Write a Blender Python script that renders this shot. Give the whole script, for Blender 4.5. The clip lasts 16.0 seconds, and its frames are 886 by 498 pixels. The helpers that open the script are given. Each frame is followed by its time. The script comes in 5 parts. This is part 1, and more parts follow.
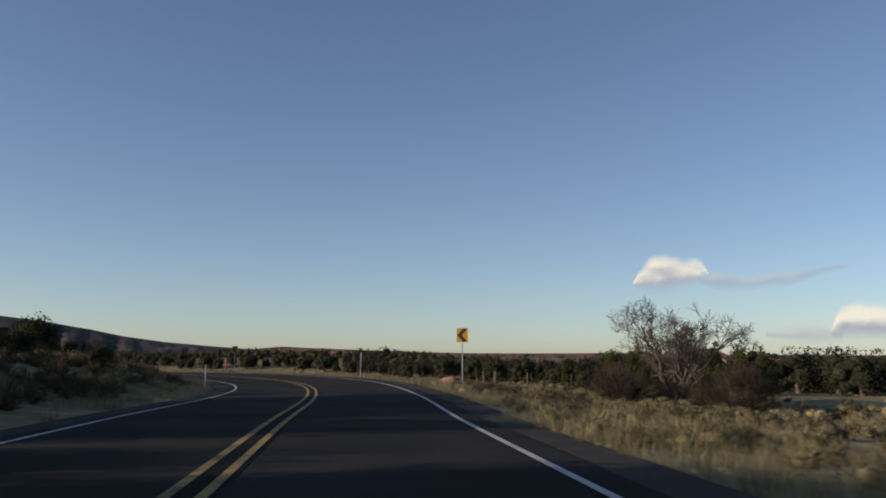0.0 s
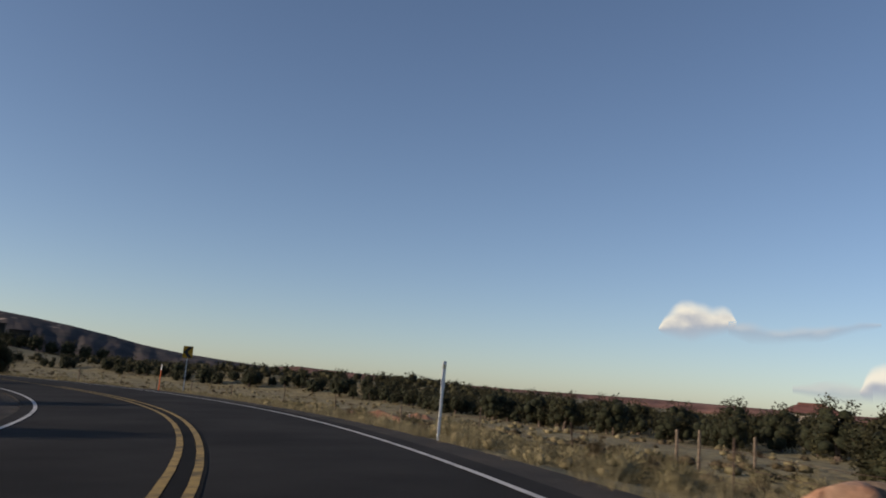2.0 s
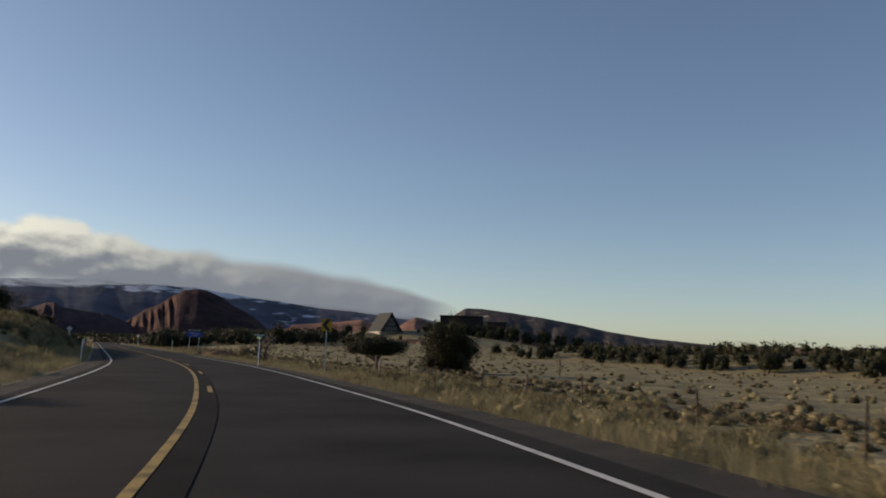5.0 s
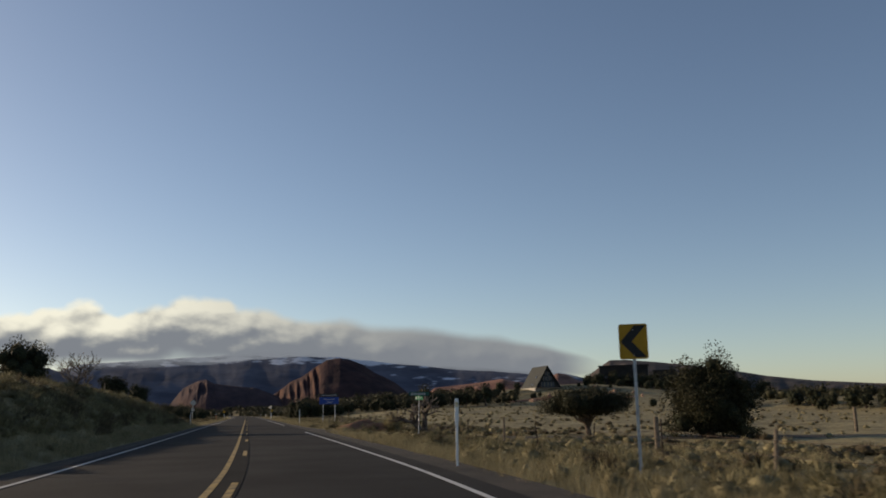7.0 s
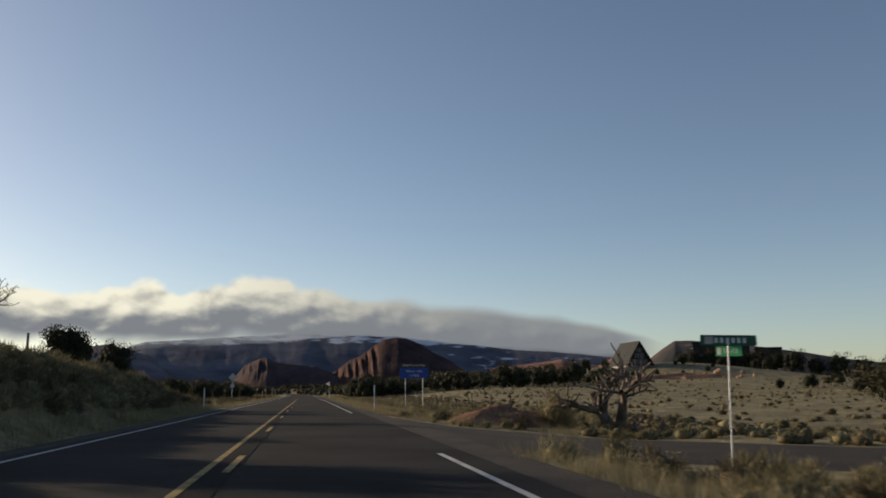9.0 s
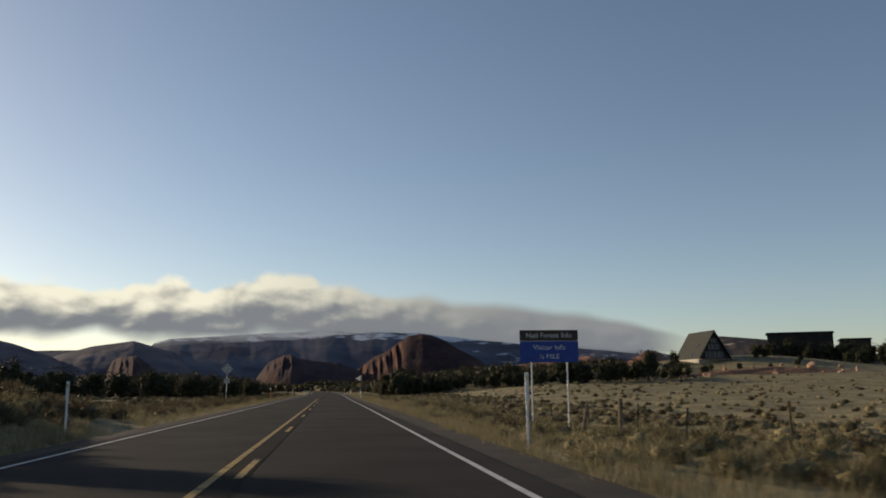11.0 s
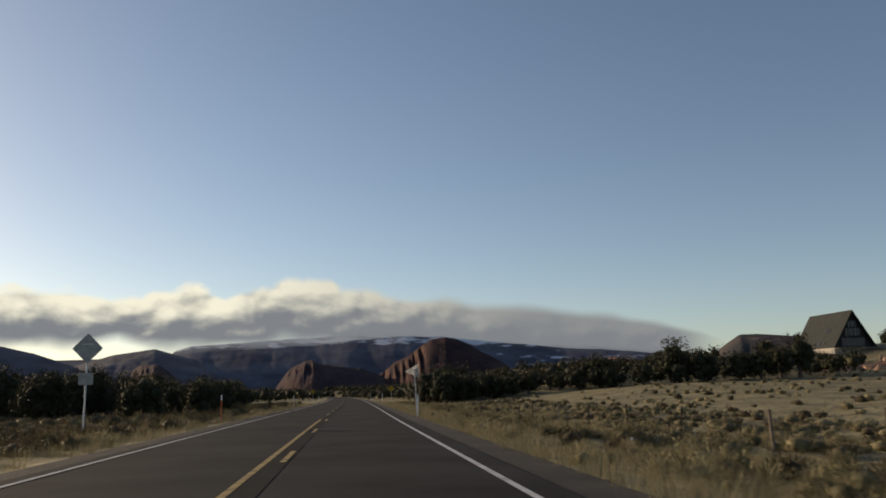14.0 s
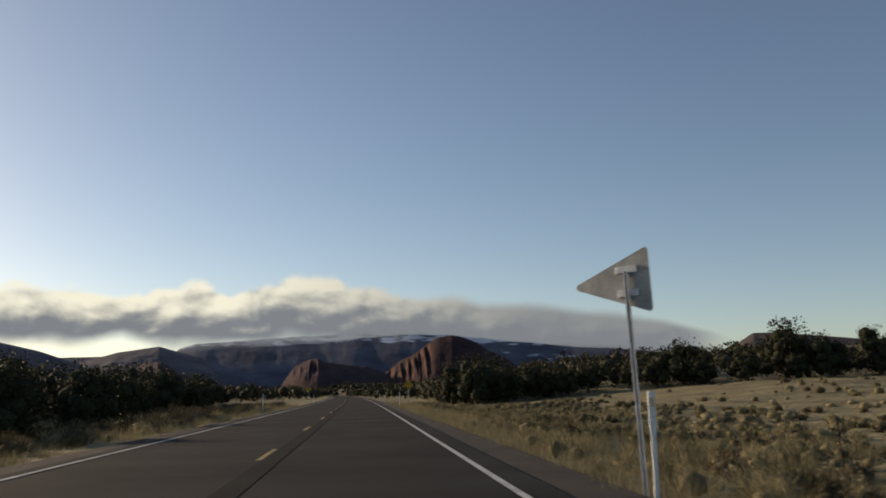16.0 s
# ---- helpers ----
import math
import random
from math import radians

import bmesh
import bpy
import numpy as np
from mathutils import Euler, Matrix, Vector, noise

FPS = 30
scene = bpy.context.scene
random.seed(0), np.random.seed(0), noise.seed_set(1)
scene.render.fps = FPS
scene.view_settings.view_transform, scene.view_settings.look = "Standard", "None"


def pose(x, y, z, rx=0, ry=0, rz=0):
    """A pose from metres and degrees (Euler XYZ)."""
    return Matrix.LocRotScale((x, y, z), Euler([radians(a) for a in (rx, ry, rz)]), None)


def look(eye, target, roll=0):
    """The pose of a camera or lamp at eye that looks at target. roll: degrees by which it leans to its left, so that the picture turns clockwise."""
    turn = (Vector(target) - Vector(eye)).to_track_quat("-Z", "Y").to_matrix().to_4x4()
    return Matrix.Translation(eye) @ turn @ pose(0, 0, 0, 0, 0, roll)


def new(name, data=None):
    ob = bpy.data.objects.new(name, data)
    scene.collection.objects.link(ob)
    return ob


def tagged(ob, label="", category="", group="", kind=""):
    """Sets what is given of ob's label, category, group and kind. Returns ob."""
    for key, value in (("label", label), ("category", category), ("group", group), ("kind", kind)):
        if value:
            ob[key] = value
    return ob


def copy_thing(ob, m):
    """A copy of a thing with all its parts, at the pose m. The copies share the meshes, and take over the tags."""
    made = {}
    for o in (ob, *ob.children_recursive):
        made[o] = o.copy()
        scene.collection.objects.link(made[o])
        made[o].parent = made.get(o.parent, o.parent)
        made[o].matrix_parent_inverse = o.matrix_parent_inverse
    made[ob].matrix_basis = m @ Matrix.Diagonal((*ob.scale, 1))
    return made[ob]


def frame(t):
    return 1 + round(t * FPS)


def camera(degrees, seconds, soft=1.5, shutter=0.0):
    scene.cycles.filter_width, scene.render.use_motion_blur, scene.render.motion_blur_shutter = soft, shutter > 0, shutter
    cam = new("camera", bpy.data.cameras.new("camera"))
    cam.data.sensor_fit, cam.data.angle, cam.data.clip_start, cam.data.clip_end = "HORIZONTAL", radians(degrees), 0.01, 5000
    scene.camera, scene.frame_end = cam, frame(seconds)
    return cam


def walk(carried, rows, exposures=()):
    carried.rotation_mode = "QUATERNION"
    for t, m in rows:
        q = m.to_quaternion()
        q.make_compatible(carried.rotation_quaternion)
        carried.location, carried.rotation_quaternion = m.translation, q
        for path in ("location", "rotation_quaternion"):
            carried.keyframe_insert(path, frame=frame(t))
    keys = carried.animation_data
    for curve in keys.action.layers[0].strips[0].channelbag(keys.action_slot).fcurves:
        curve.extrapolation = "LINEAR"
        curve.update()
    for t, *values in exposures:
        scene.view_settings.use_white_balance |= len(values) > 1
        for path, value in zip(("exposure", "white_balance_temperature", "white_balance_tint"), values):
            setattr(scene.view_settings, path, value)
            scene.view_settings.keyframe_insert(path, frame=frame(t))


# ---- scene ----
cam = camera(55.41, 16.0, soft=1.8, shutter=0.15)
PATH = [
    (0.0, -56.996, 61.242, 1.115, 7.75, -0.22, -54.19),
    (0.5, -49.644, 67.765, 1.121, 7.64, -0.23, -54.06),
    (1.0, -42.516, 74.295, 1.126, 9.56, -1.19, -54.40),
    (1.5, -35.656, 80.822, 1.129, 10.42, -2.36, -55.30),
    (2.0, -29.230, 87.510, 1.126, 9.79, -4.38, -53.11),
    (2.5, -23.316, 94.361, 1.120, 9.05, -5.35, -48.70),
    (3.0, -18.051, 101.402, 1.115, 8.76, -5.57, -42.59),
    (3.5, -13.590, 108.710, 1.111, 7.46, -5.63, -36.19),
    (4.0, -9.869, 116.097, 1.106, 7.29, -4.75, -31.24),
    (4.5, -6.814, 123.585, 1.102, 6.79, -2.98, -26.84),
    (5.0, -4.472, 131.266, 1.101, 6.97, -1.98, -22.37),
    (5.2, -3.701, 134.401, 1.101, 7.22, -1.72, -20.44),
    (5.5, -2.716, 139.169, 1.101, 7.72, -1.29, -17.89),
    (6.0, -1.480, 147.291, 1.102, 8.92, -0.43, -14.93),
    (6.5, -0.540, 155.599, 1.100, 10.14, 0.44, -13.43),
    (7.0, 0.265, 164.093, 1.092, 10.83, 1.10, -12.87),
    (7.3, 0.676, 169.299, 1.086, 10.84, 1.34, -12.69),
    (7.5, 0.902, 172.818, 1.081, 10.71, 1.44, -12.58),
    (8.0, 1.249, 181.792, 1.067, 10.77, 1.20, -11.57),
    (8.5, 1.287, 190.934, 1.056, 10.08, 0.30, -10.05),
    (9.0, 1.349, 200.180, 1.055, 9.56, 0.51, -9.08),
    (9.5, 1.425, 209.435, 1.068, 9.34, 0.61, -8.41),
    (10.0, 1.465, 218.687, 1.088, 9.30, 0.62, -7.97),
    (10.5, 1.478, 227.953, 1.111, 9.34, 0.57, -7.68),
    (11.0, 1.497, 237.257, 1.132, 9.37, 0.49, -7.48),
    (11.5, 1.538, 246.622, 1.151, 9.26, 0.39, -7.27),
    (12.0, 1.572, 256.059, 1.165, 8.93, 0.32, -6.99),
    (12.5, 1.558, 265.542, 1.174, 9.37, -0.03, -6.35),
    (13.0, 1.624, 275.025, 1.176, 9.54, 0.38, -5.87),
    (13.5, 1.637, 284.449, 1.179, 9.64, 1.02, -5.69),
    (14.0, 1.602, 293.758, 1.179, 9.66, 1.34, -5.99),
    (14.5, 1.511, 302.978, 1.169, 9.73, 1.80, -6.25),
    (15.0, 1.455, 312.170, 1.161, 9.46, 1.46, -6.34),
    (15.5, 1.528, 321.352, 1.155, 9.47, 1.45, -5.80),
    (16.0, 1.812, 330.527, 1.152, 9.58, 1.16, -5.63),
]
walk(cam, [(t, pose(x, y, z, 90 + p, r, w)) for t, x, y, z, p, r, w in PATH],
     exposures=[(0.0, 0.0, 6650, 15), (2.5, 0.0, 6750, 16), (5.0, 0.0, 7150, 14), (8.0, 0.0, 7400, 13), (12.0, 0.0, 7650, 12), (16.0, 0.0, 7550, 13)])

# ---- world, sun ----
SUN_AZ, SUN_EL = 52.0, 15.0  # degrees to the left of +y, and up
world = bpy.data.worlds.new("sky")
scene.world = world
world.use_nodes = True
wn = world.node_tree
sky = wn.nodes.new("ShaderNodeTexSky")
sky.sky_type, sky.sun_disc = "NISHITA", False
sky.sun_elevation, sky.sun_rotation = radians(SUN_EL), radians(-SUN_AZ)
sky.altitude, sky.air_density, sky.dust_density, sky.ozone_density = 2000, 1.0, 3.0, 1.9
wn.links.new(sky.outputs[0], wn.nodes["Background"].inputs[0])
wn.nodes["Background"].inputs[1].default_value = 0.125
sun = new("sun", bpy.data.lights.new("sun", "SUN"))
sun.data.energy, sun.data.angle, sun.data.color = 4.5, radians(0.6), (1.0, 0.84, 0.64)
sun.matrix_world = look((0, 0, 0), (math.sin(radians(SUN_AZ)) * math.cos(radians(SUN_EL)),
                                     -math.cos(radians(SUN_AZ)) * math.cos(radians(SUN_EL)), -math.sin(radians(SUN_EL))))
scene.view_settings.exposure = 0.0

# ---- small tools ----
RNG = np.random.default_rng(7)


def smooth(a, b, v):
    u = np.clip((np.asarray(v, float) - a) / (b - a), 0, 1)
    return u * u * (3 - 2 * u)


def mesh_np(name, verts, faces, material, uv=None, shade=False):
    """A mesh from arrays: verts (n, 3), faces (m, 3 or 4)."""
    verts, faces = np.asarray(verts, np.float32), np.asarray(faces, np.int32)
    me = bpy.data.meshes.new(name)
    k = faces.shape[1]
    me.vertices.add(len(verts))
    me.vertices.foreach_set("co", verts.ravel())
    me.loops.add(faces.size)
    me.loops.foreach_set("vertex_index", faces.ravel())
    me.polygons.add(len(faces))
    me.polygons.foreach_set("loop_start", np.arange(0, faces.size, k, dtype=np.int32))
    if uv is not None:
        layer = me.uv_layers.new(name="UVMap")
        layer.data.foreach_set("uv", np.asarray(uv, np.float32)[faces.ravel()].ravel())
    if shade:
        me.polygons.foreach_set("use_smooth", np.ones(len(faces), bool))
    me.update(calc_edges=True)
    me.materials.append(material)
    return me


def part(name, data, material, parent=None, label="", m=None):
    """Links a bmesh or a mesh as one object under a thing."""
    if isinstance(data, bmesh.types.BMesh):
        me = bpy.data.meshes.new(name)
        data.to_mesh(me)
        data.free()
        me.materials.append(material)
    else:
        me = data
    ob = new(name, me)
    if parent is not None:
        ob.parent = parent
    if m is not None:
        ob.matrix_basis = m
    if label:
        ob["label"] = label
    return ob


def thing(name, label, category, m=None, group="", kind=""):
    ob = new(name)
    ob.empty_display_size = 0.2
    if m is not None:
        ob.matrix_basis = m
    return tagged(ob, label, category, group, kind)


def box(sx, sy, sz, at=(0, 0, 0), bevel=0.0, bm=None):
    bm = bm or bmesh.new()
    made = bmesh.ops.create_cube(bm, size=1)["verts"]
    bmesh.ops.transform(bm, matrix=Matrix.Translation(at) @ Matrix.Diagonal((sx, sy, sz, 1)), verts=made)
    if bevel:
        edges = list({e for v in made for e in v.link_edges})
        bmesh.ops.bevel(bm, geom=edges, offset=bevel, segments=2, affect="EDGES", profile=0.6)
    return bm


def plate(w, h, r, depth, points=None):
    """An upright plate in the xz plane, its face towards -y, with rounded corners."""
    bm = bmesh.new()
    if points is None:
        points = []
        for cx, cz, a0 in ((w / 2 - r, h / 2 - r, 0), (-w / 2 + r, h / 2 - r, 90), (-w / 2 + r, -h / 2 + r, 180), (w / 2 - r, -h / 2 + r, 270)):
            points += [(cx + r * math.cos(radians(a0 + k * 22.5)), cz + r * math.sin(radians(a0 + k * 22.5))) for k in range(5)]
    face = bm.faces.new([bm.verts.new((x, 0, z)) for x, z in points])
    moved = bmesh.ops.extrude_face_region(bm, geom=[face])["geom"]
    bmesh.ops.translate(bm, vec=(0, depth, 0), verts=[g for g in moved if isinstance(g, bmesh.types.BMVert)])
    bmesh.ops.recalc_face_normals(bm, faces=bm.faces)
    return bm


def tube(points, radii, sides=6):
    """Vertices and triangles of a tapered limb along points."""
    points = np.asarray(points, float)
    n = len(points)
    ahead = np.gradient(points, axis=0)
    ahead /= np.linalg.norm(ahead, axis=1)[:, None] + 1e-9
    ref = np.where(np.abs(ahead[:, 2:]) > 0.9, np.array([[1.0, 0, 0]]), np.array([[0, 0, 1.0]]))
    a = np.cross(ahead, ref)
    a /= np.linalg.norm(a, axis=1)[:, None] + 1e-9
    b = np.cross(ahead, a)
    t = np.arange(sides) / sides * 2 * np.pi
    ring = a[:, None] * np.cos(t)[None, :, None] + b[:, None] * np.sin(t)[None, :, None]
    verts = (points[:, None] + ring * np.asarray(radii, float)[:, None, None]).reshape(-1, 3)
    tris = []
    for i in range(n - 1):
        for j in range(sides):
            p, q = i * sides + j, i * sides + (j + 1) % sides
            tris += [(p, q, p + sides), (q, q + sides, p + sides)]
    return verts, np.array(tris)


def merge(pieces):
    verts, faces, n = [], [], 0
    for v, f in pieces:
        verts.append(v)
        faces.append(np.asarray(f) + n)
        n += len(v)
    return np.concatenate(verts), np.concatenate(faces)


def spread(shapes, places, scales, turns, picks):
    """Many small shapes joined into one: arrays of vertices and faces."""
    out = []
    n = 0
    for k, (v, f) in enumerate(shapes):
        some = np.flatnonzero(picks == k)
        if not len(some):
            continue
        c, s = np.cos(turns[some]), np.sin(turns[some])
        sc = scales[some]
        x = (v[None, :, 0] * c[:, None] - v[None, :, 1] * s[:, None]) * sc[:, :1] + places[some, :1]
        y = (v[None, :, 0] * s[:, None] + v[None, :, 1] * c[:, None]) * sc[:, :1] + places[some, 1:2]
        z = v[None, :, 2] * sc[:, 1:2] + places[some, 2:3]
        faces = f[None] + (np.arange(len(some)) * len(v))[:, None, None] + n
        out.append((np.stack([x, y, z], -1).reshape(-1, 3), faces.reshape(-1, f.shape[1])))
        n += len(some) * len(v)
    return np.concatenate([o[0] for o in out]), np.concatenate([o[1] for o in out])


# ---- materials ----
def material(name, colours, rough=0.85, scale=3.0, fine=40.0, bump=0.3, metal=0.0, island=0.0, spec=0.3, space="Object", distance=0.02, contrast=(0.35, 0.65), grain_=(0.6, 1.25)):
    """Colours mixed by broad and fine noise, with relief; island: spread of brightness from piece to piece."""
    m = bpy.data.materials.new(name)
    m.use_nodes = True
    nt = m.node_tree
    link, node = nt.links.new, nt.nodes.new
    bsdf = nt.nodes["Principled BSDF"]
    bsdf.inputs["Metallic"].default_value = metal
    bsdf.inputs["Specular IOR Level"].default_value = spec
    if space == "World":
        where = node("ShaderNodeNewGeometry").outputs["Position"]
    else:
        where = node("ShaderNodeTexCoord").outputs["Object"]
    big = node("ShaderNodeTexNoise")
    big.inputs["Scale"].default_value, big.inputs["Detail"].default_value = scale, 6
    small = node("ShaderNodeTexNoise")
    small.inputs["Scale"].default_value, small.inputs["Detail"].default_value = fine, 4
    link(where, big.inputs["Vector"])
    link(where, small.inputs["Vector"])
    ramp = node("ShaderNodeValToRGB")
    ramp.color_ramp.elements[0].position, ramp.color_ramp.elements[1].position = contrast
    ramp.color_ramp.elements[0].color, ramp.color_ramp.elements[1].color = (*colours[0], 1), (*colours[1], 1)
    link(big.outputs["Fac"], ramp.inputs["Fac"])
    grain = node("ShaderNodeMixRGB")
    grain.blend_type = "MULTIPLY"
    grain.inputs["Fac"].default_value = 0.6
    tone = node("ShaderNodeMapRange")
    tone.inputs["From Min"].default_value, tone.inputs["From Max"].default_value = 0.3, 0.7
    tone.inputs["To Min"].default_value, tone.inputs["To Max"].default_value = grain_
    link(small.outputs["Fac"], tone.inputs["Value"])
    link(ramp.outputs["Color"], grain.inputs["Color1"])
    link(tone.outputs["Result"], grain.inputs["Color2"])
    last = grain.outputs["Color"]
    if island:
        geo = node("ShaderNodeNewGeometry")
        spread_ = node("ShaderNodeMapRange")
        spread_.inputs["To Min"].default_value, spread_.inputs["To Max"].default_value = 1 - island, 1 + island
        link(geo.outputs["Random Per Island"], spread_.inputs["Value"])
        vary = node("ShaderNodeMixRGB")
        vary.blend_type = "MULTIPLY"
        vary.inputs["Fac"].default_value = 1
        link(last, vary.inputs["Color1"])
        link(spread_.outputs["Result"], vary.inputs["Color2"])
        last = vary.outputs["Color"]
    link(last, bsdf.inputs["Base Color"])
    bsdf.inputs["Roughness"].default_value = rough
    if bump:
        relief = node("ShaderNodeBump")
        relief.inputs["Strength"].default_value, relief.inputs["Distance"].default_value = bump, distance
        link(small.outputs["Fac"], relief.inputs["Height"])
        link(relief.outputs["Normal"], bsdf.inputs["Normal"])
    return m


def leafy(name, colours, island=0.45, through_=0.25):
    """Foliage: coloured from leaf to leaf, letting some light through."""
    m = material(name, colours, rough=0.7, scale=0.8, fine=6, bump=0, island=island, spec=0.15)
    nt = m.node_tree
    bsdf = nt.nodes["Principled BSDF"]
    thin = nt.nodes.new("ShaderNodeBsdfTranslucent")
    mix = nt.nodes.new("ShaderNodeMixShader")
    mix.inputs[0].default_value = through_
    nt.links.new(bsdf.inputs["Base Color"].links[0].from_socket, thin.inputs["Color"])
    nt.links.new(bsdf.outputs[0], mix.inputs[1])
    nt.links.new(thin.outputs[0], mix.inputs[2])
    nt.links.new(mix.outputs[0], nt.nodes["Material Output"].inputs["Surface"])
    return m


M_ASPHALT = material("asphalt", ((0.0180, 0.0176, 0.0174), (0.0330, 0.0320, 0.0312)), 0.95, 0.35, 60, 0.5, space="World", distance=0.008, spec=0.06)
M_PATCH = material("dark_asphalt", ((0.0085, 0.0085, 0.0085), (0.0150, 0.0148, 0.0145)), 0.95, 0.6, 60, 0.5, space="World", distance=0.008, spec=0.06)
M_GRAVEL = material("shoulder_gravel", ((0.017, 0.0145, 0.012), (0.040, 0.032, 0.025)), 0.95, 0.8, 25, 0.9, space="World", distance=0.03)
M_DRIVE = material("dirt_road", ((0.016, 0.0125, 0.0098), (0.037, 0.028, 0.0205)), 0.95, 0.4, 14, 0.9, space="World", distance=0.04)
M_SOIL = material("dry_ground", ((0.146, 0.120, 0.060), (0.258, 0.218, 0.112)), 0.95, 0.22, 1.7, 1.0, space="World", distance=0.25, grain_=(0.42, 1.3))
M_REDSOIL = material("red_earth", ((0.150, 0.070, 0.042), (0.28, 0.148, 0.090)), 0.95, 1.6, 7, 1.0, space="World", distance=0.08)
M_WHITE = material("white_line_paint", ((0.24, 0.24, 0.235), (0.46, 0.46, 0.45)), 0.7, 1.6, 30, 0.3, space="World", contrast=(0.25, 0.5), distance=0.005)
M_YELLOW = material("yellow_line_paint", ((0.070, 0.052, 0.022), (0.33, 0.225, 0.070)), 0.8, 2.2, 24, 0.3, space="World", contrast=(0.30, 0.56), distance=0.005)
M_POSTWHITE = material("white_plastic", ((0.70, 0.70, 0.68), (0.82, 0.82, 0.80)), 0.5, 6, 40, 0.05)
M_STEEL = material("galvanised_steel", ((0.48, 0.49, 0.50), (0.66, 0.67, 0.68)), 0.45, 8, 60, 0.08, metal=0.35)
M_ALU = material("bare_aluminium", ((0.27, 0.27, 0.26), (0.40, 0.395, 0.38)), 0.5, 4, 50, 0.05, metal=0.5)
M_SIGNYELLOW = material("yellow_sheeting", ((0.38, 0.20, 0.008), (0.45, 0.245, 0.011)), 0.5, 5, 50, 0.03)
M_BLACK = material("black_paint", ((0.012, 0.012, 0.013), (0.02, 0.02, 0.022)), 0.55, 5, 50, 0.03)
M_BLUE = material("blue_sheeting", ((0.012, 0.045, 0.23), (0.018, 0.06, 0.30)), 0.5, 5, 50, 0.03)
M_BROWN = material("brown_sheeting", ((0.035, 0.022, 0.016), (0.05, 0.032, 0.022)), 0.5, 5, 50, 0.03)
M_GREEN = material("green_sheeting", ((0.012, 0.24, 0.09), (0.02, 0.30, 0.12)), 0.5, 5, 50, 0.03)
M_DARKGREEN = material("dark_green_sheeting", ((0.012, 0.07, 0.05), (0.02, 0.095, 0.065)), 0.5, 5, 50, 0.03)
M_LETTER = material("white_lettering", ((0.48, 0.48, 0.48), (0.60, 0.60, 0.60)), 0.5, 5, 50, 0)
M_ORANGE = material("orange_plastic", ((0.55, 0.10, 0.025), (0.66, 0.15, 0.04)), 0.6, 5, 40, 0.05)
M_REFLECT = material("reflector", ((0.55, 0.45, 0.25), (0.7, 0.6, 0.4)), 0.25, 20, 60, 0)
M_WOODPOST = material("weathered_wood", ((0.10, 0.075, 0.055), (0.22, 0.175, 0.13)), 0.95, 5, 40, 0.6)
M_RUST = material("rusty_steel", ((0.05, 0.035, 0.028), (0.11, 0.075, 0.055)), 0.85, 12, 60, 0.3)
M_BARK = material("juniper_bark", ((0.07, 0.05, 0.04), (0.17, 0.13, 0.10)), 0.95, 4, 30, 0.8)
M_BAREBARK = material("bare_bark", ((0.06, 0.048, 0.042), (0.12, 0.098, 0.086)), 0.95, 3, 30, 0.4)
M_DEADWOOD = material("dead_wood", ((0.09, 0.07, 0.06), (0.20, 0.165, 0.14)), 0.95, 3, 30, 0.7)
M_JUNIPER = leafy("juniper_foliage", ((0.022, 0.022, 0.0115), (0.052, 0.049, 0.023)), 0.35, 0.10)
M_PINE = leafy("pine_foliage", ((0.040, 0.052, 0.017), (0.092, 0.098, 0.034)))
# darker than any foliage: the shade inside tree crowns, put into a colour
M_CORE = material("shaded_crown_core", ((0.012, 0.016, 0.008), (0.03, 0.034, 0.016)), 0.95, 2, 8, 0)
M_SAGE = leafy("sagebrush_foliage", ((0.112, 0.098, 0.052), (0.218, 0.190, 0.105)), 0.4)
M_SAGEDARK = leafy("dark_shrub", ((0.060, 0.047, 0.027), (0.125, 0.098, 0.056)), 0.4)
M_THICKET = leafy("bare_brown_twigs", ((0.050, 0.037, 0.026), (0.100, 0.074, 0.050)), 0.35)
M_STRAW = leafy("dry_grass_blades", ((0.180, 0.152, 0.084), (0.310, 0.265, 0.155)), 0.5, 0.3)
M_RABBIT = leafy("straw_bush", ((0.185, 0.157, 0.085), (0.315, 0.270, 0.155)), 0.45, 0.3)
M_ROCK = material("pale_red_rock", ((0.30, 0.17, 0.11), (0.45, 0.30, 0.21)), 0.95, 1.5, 10, 0.8, distance=0.05)
M_ROCKRED = material("red_rock", ((0.34, 0.17, 0.10), (0.56, 0.38, 0.25)), 0.95, 1.2, 10, 0.7, distance=0.05)
M_ROOFDARK = material("dark_shingles", ((0.015, 0.018, 0.016), (0.027, 0.030, 0.026)), 0.8, 0.8, 5, 0.6, distance=0.05)
M_DARKWALL = material("dark_siding", ((0.010, 0.0095, 0.0095), (0.018, 0.017, 0.017)), 0.75, 0.6, 6, 0.4)
M_TRIM = material("timber_trim", ((0.20, 0.15, 0.11), (0.32, 0.25, 0.19)), 0.8, 2, 20, 0.2)
M_REDROOF = material("red_roof", ((0.13, 0.058, 0.046), (0.19, 0.088, 0.070)), 0.8, 0.7, 6, 0.4)
M_PALEWALL = material("pale_plaster", ((0.45, 0.40, 0.34), (0.60, 0.54, 0.47)), 0.9, 0.8, 8, 0.2)
M_CONCRETE = material("pale_concrete", ((0.32, 0.29, 0.25), (0.48, 0.44, 0.38)), 0.9, 0.8, 8, 0.3)
M_WINDOW = material("window_glass", ((0.03, 0.035, 0.045), (0.05, 0.055, 0.065)), 0.3, 2, 8, 0, spec=0.3)


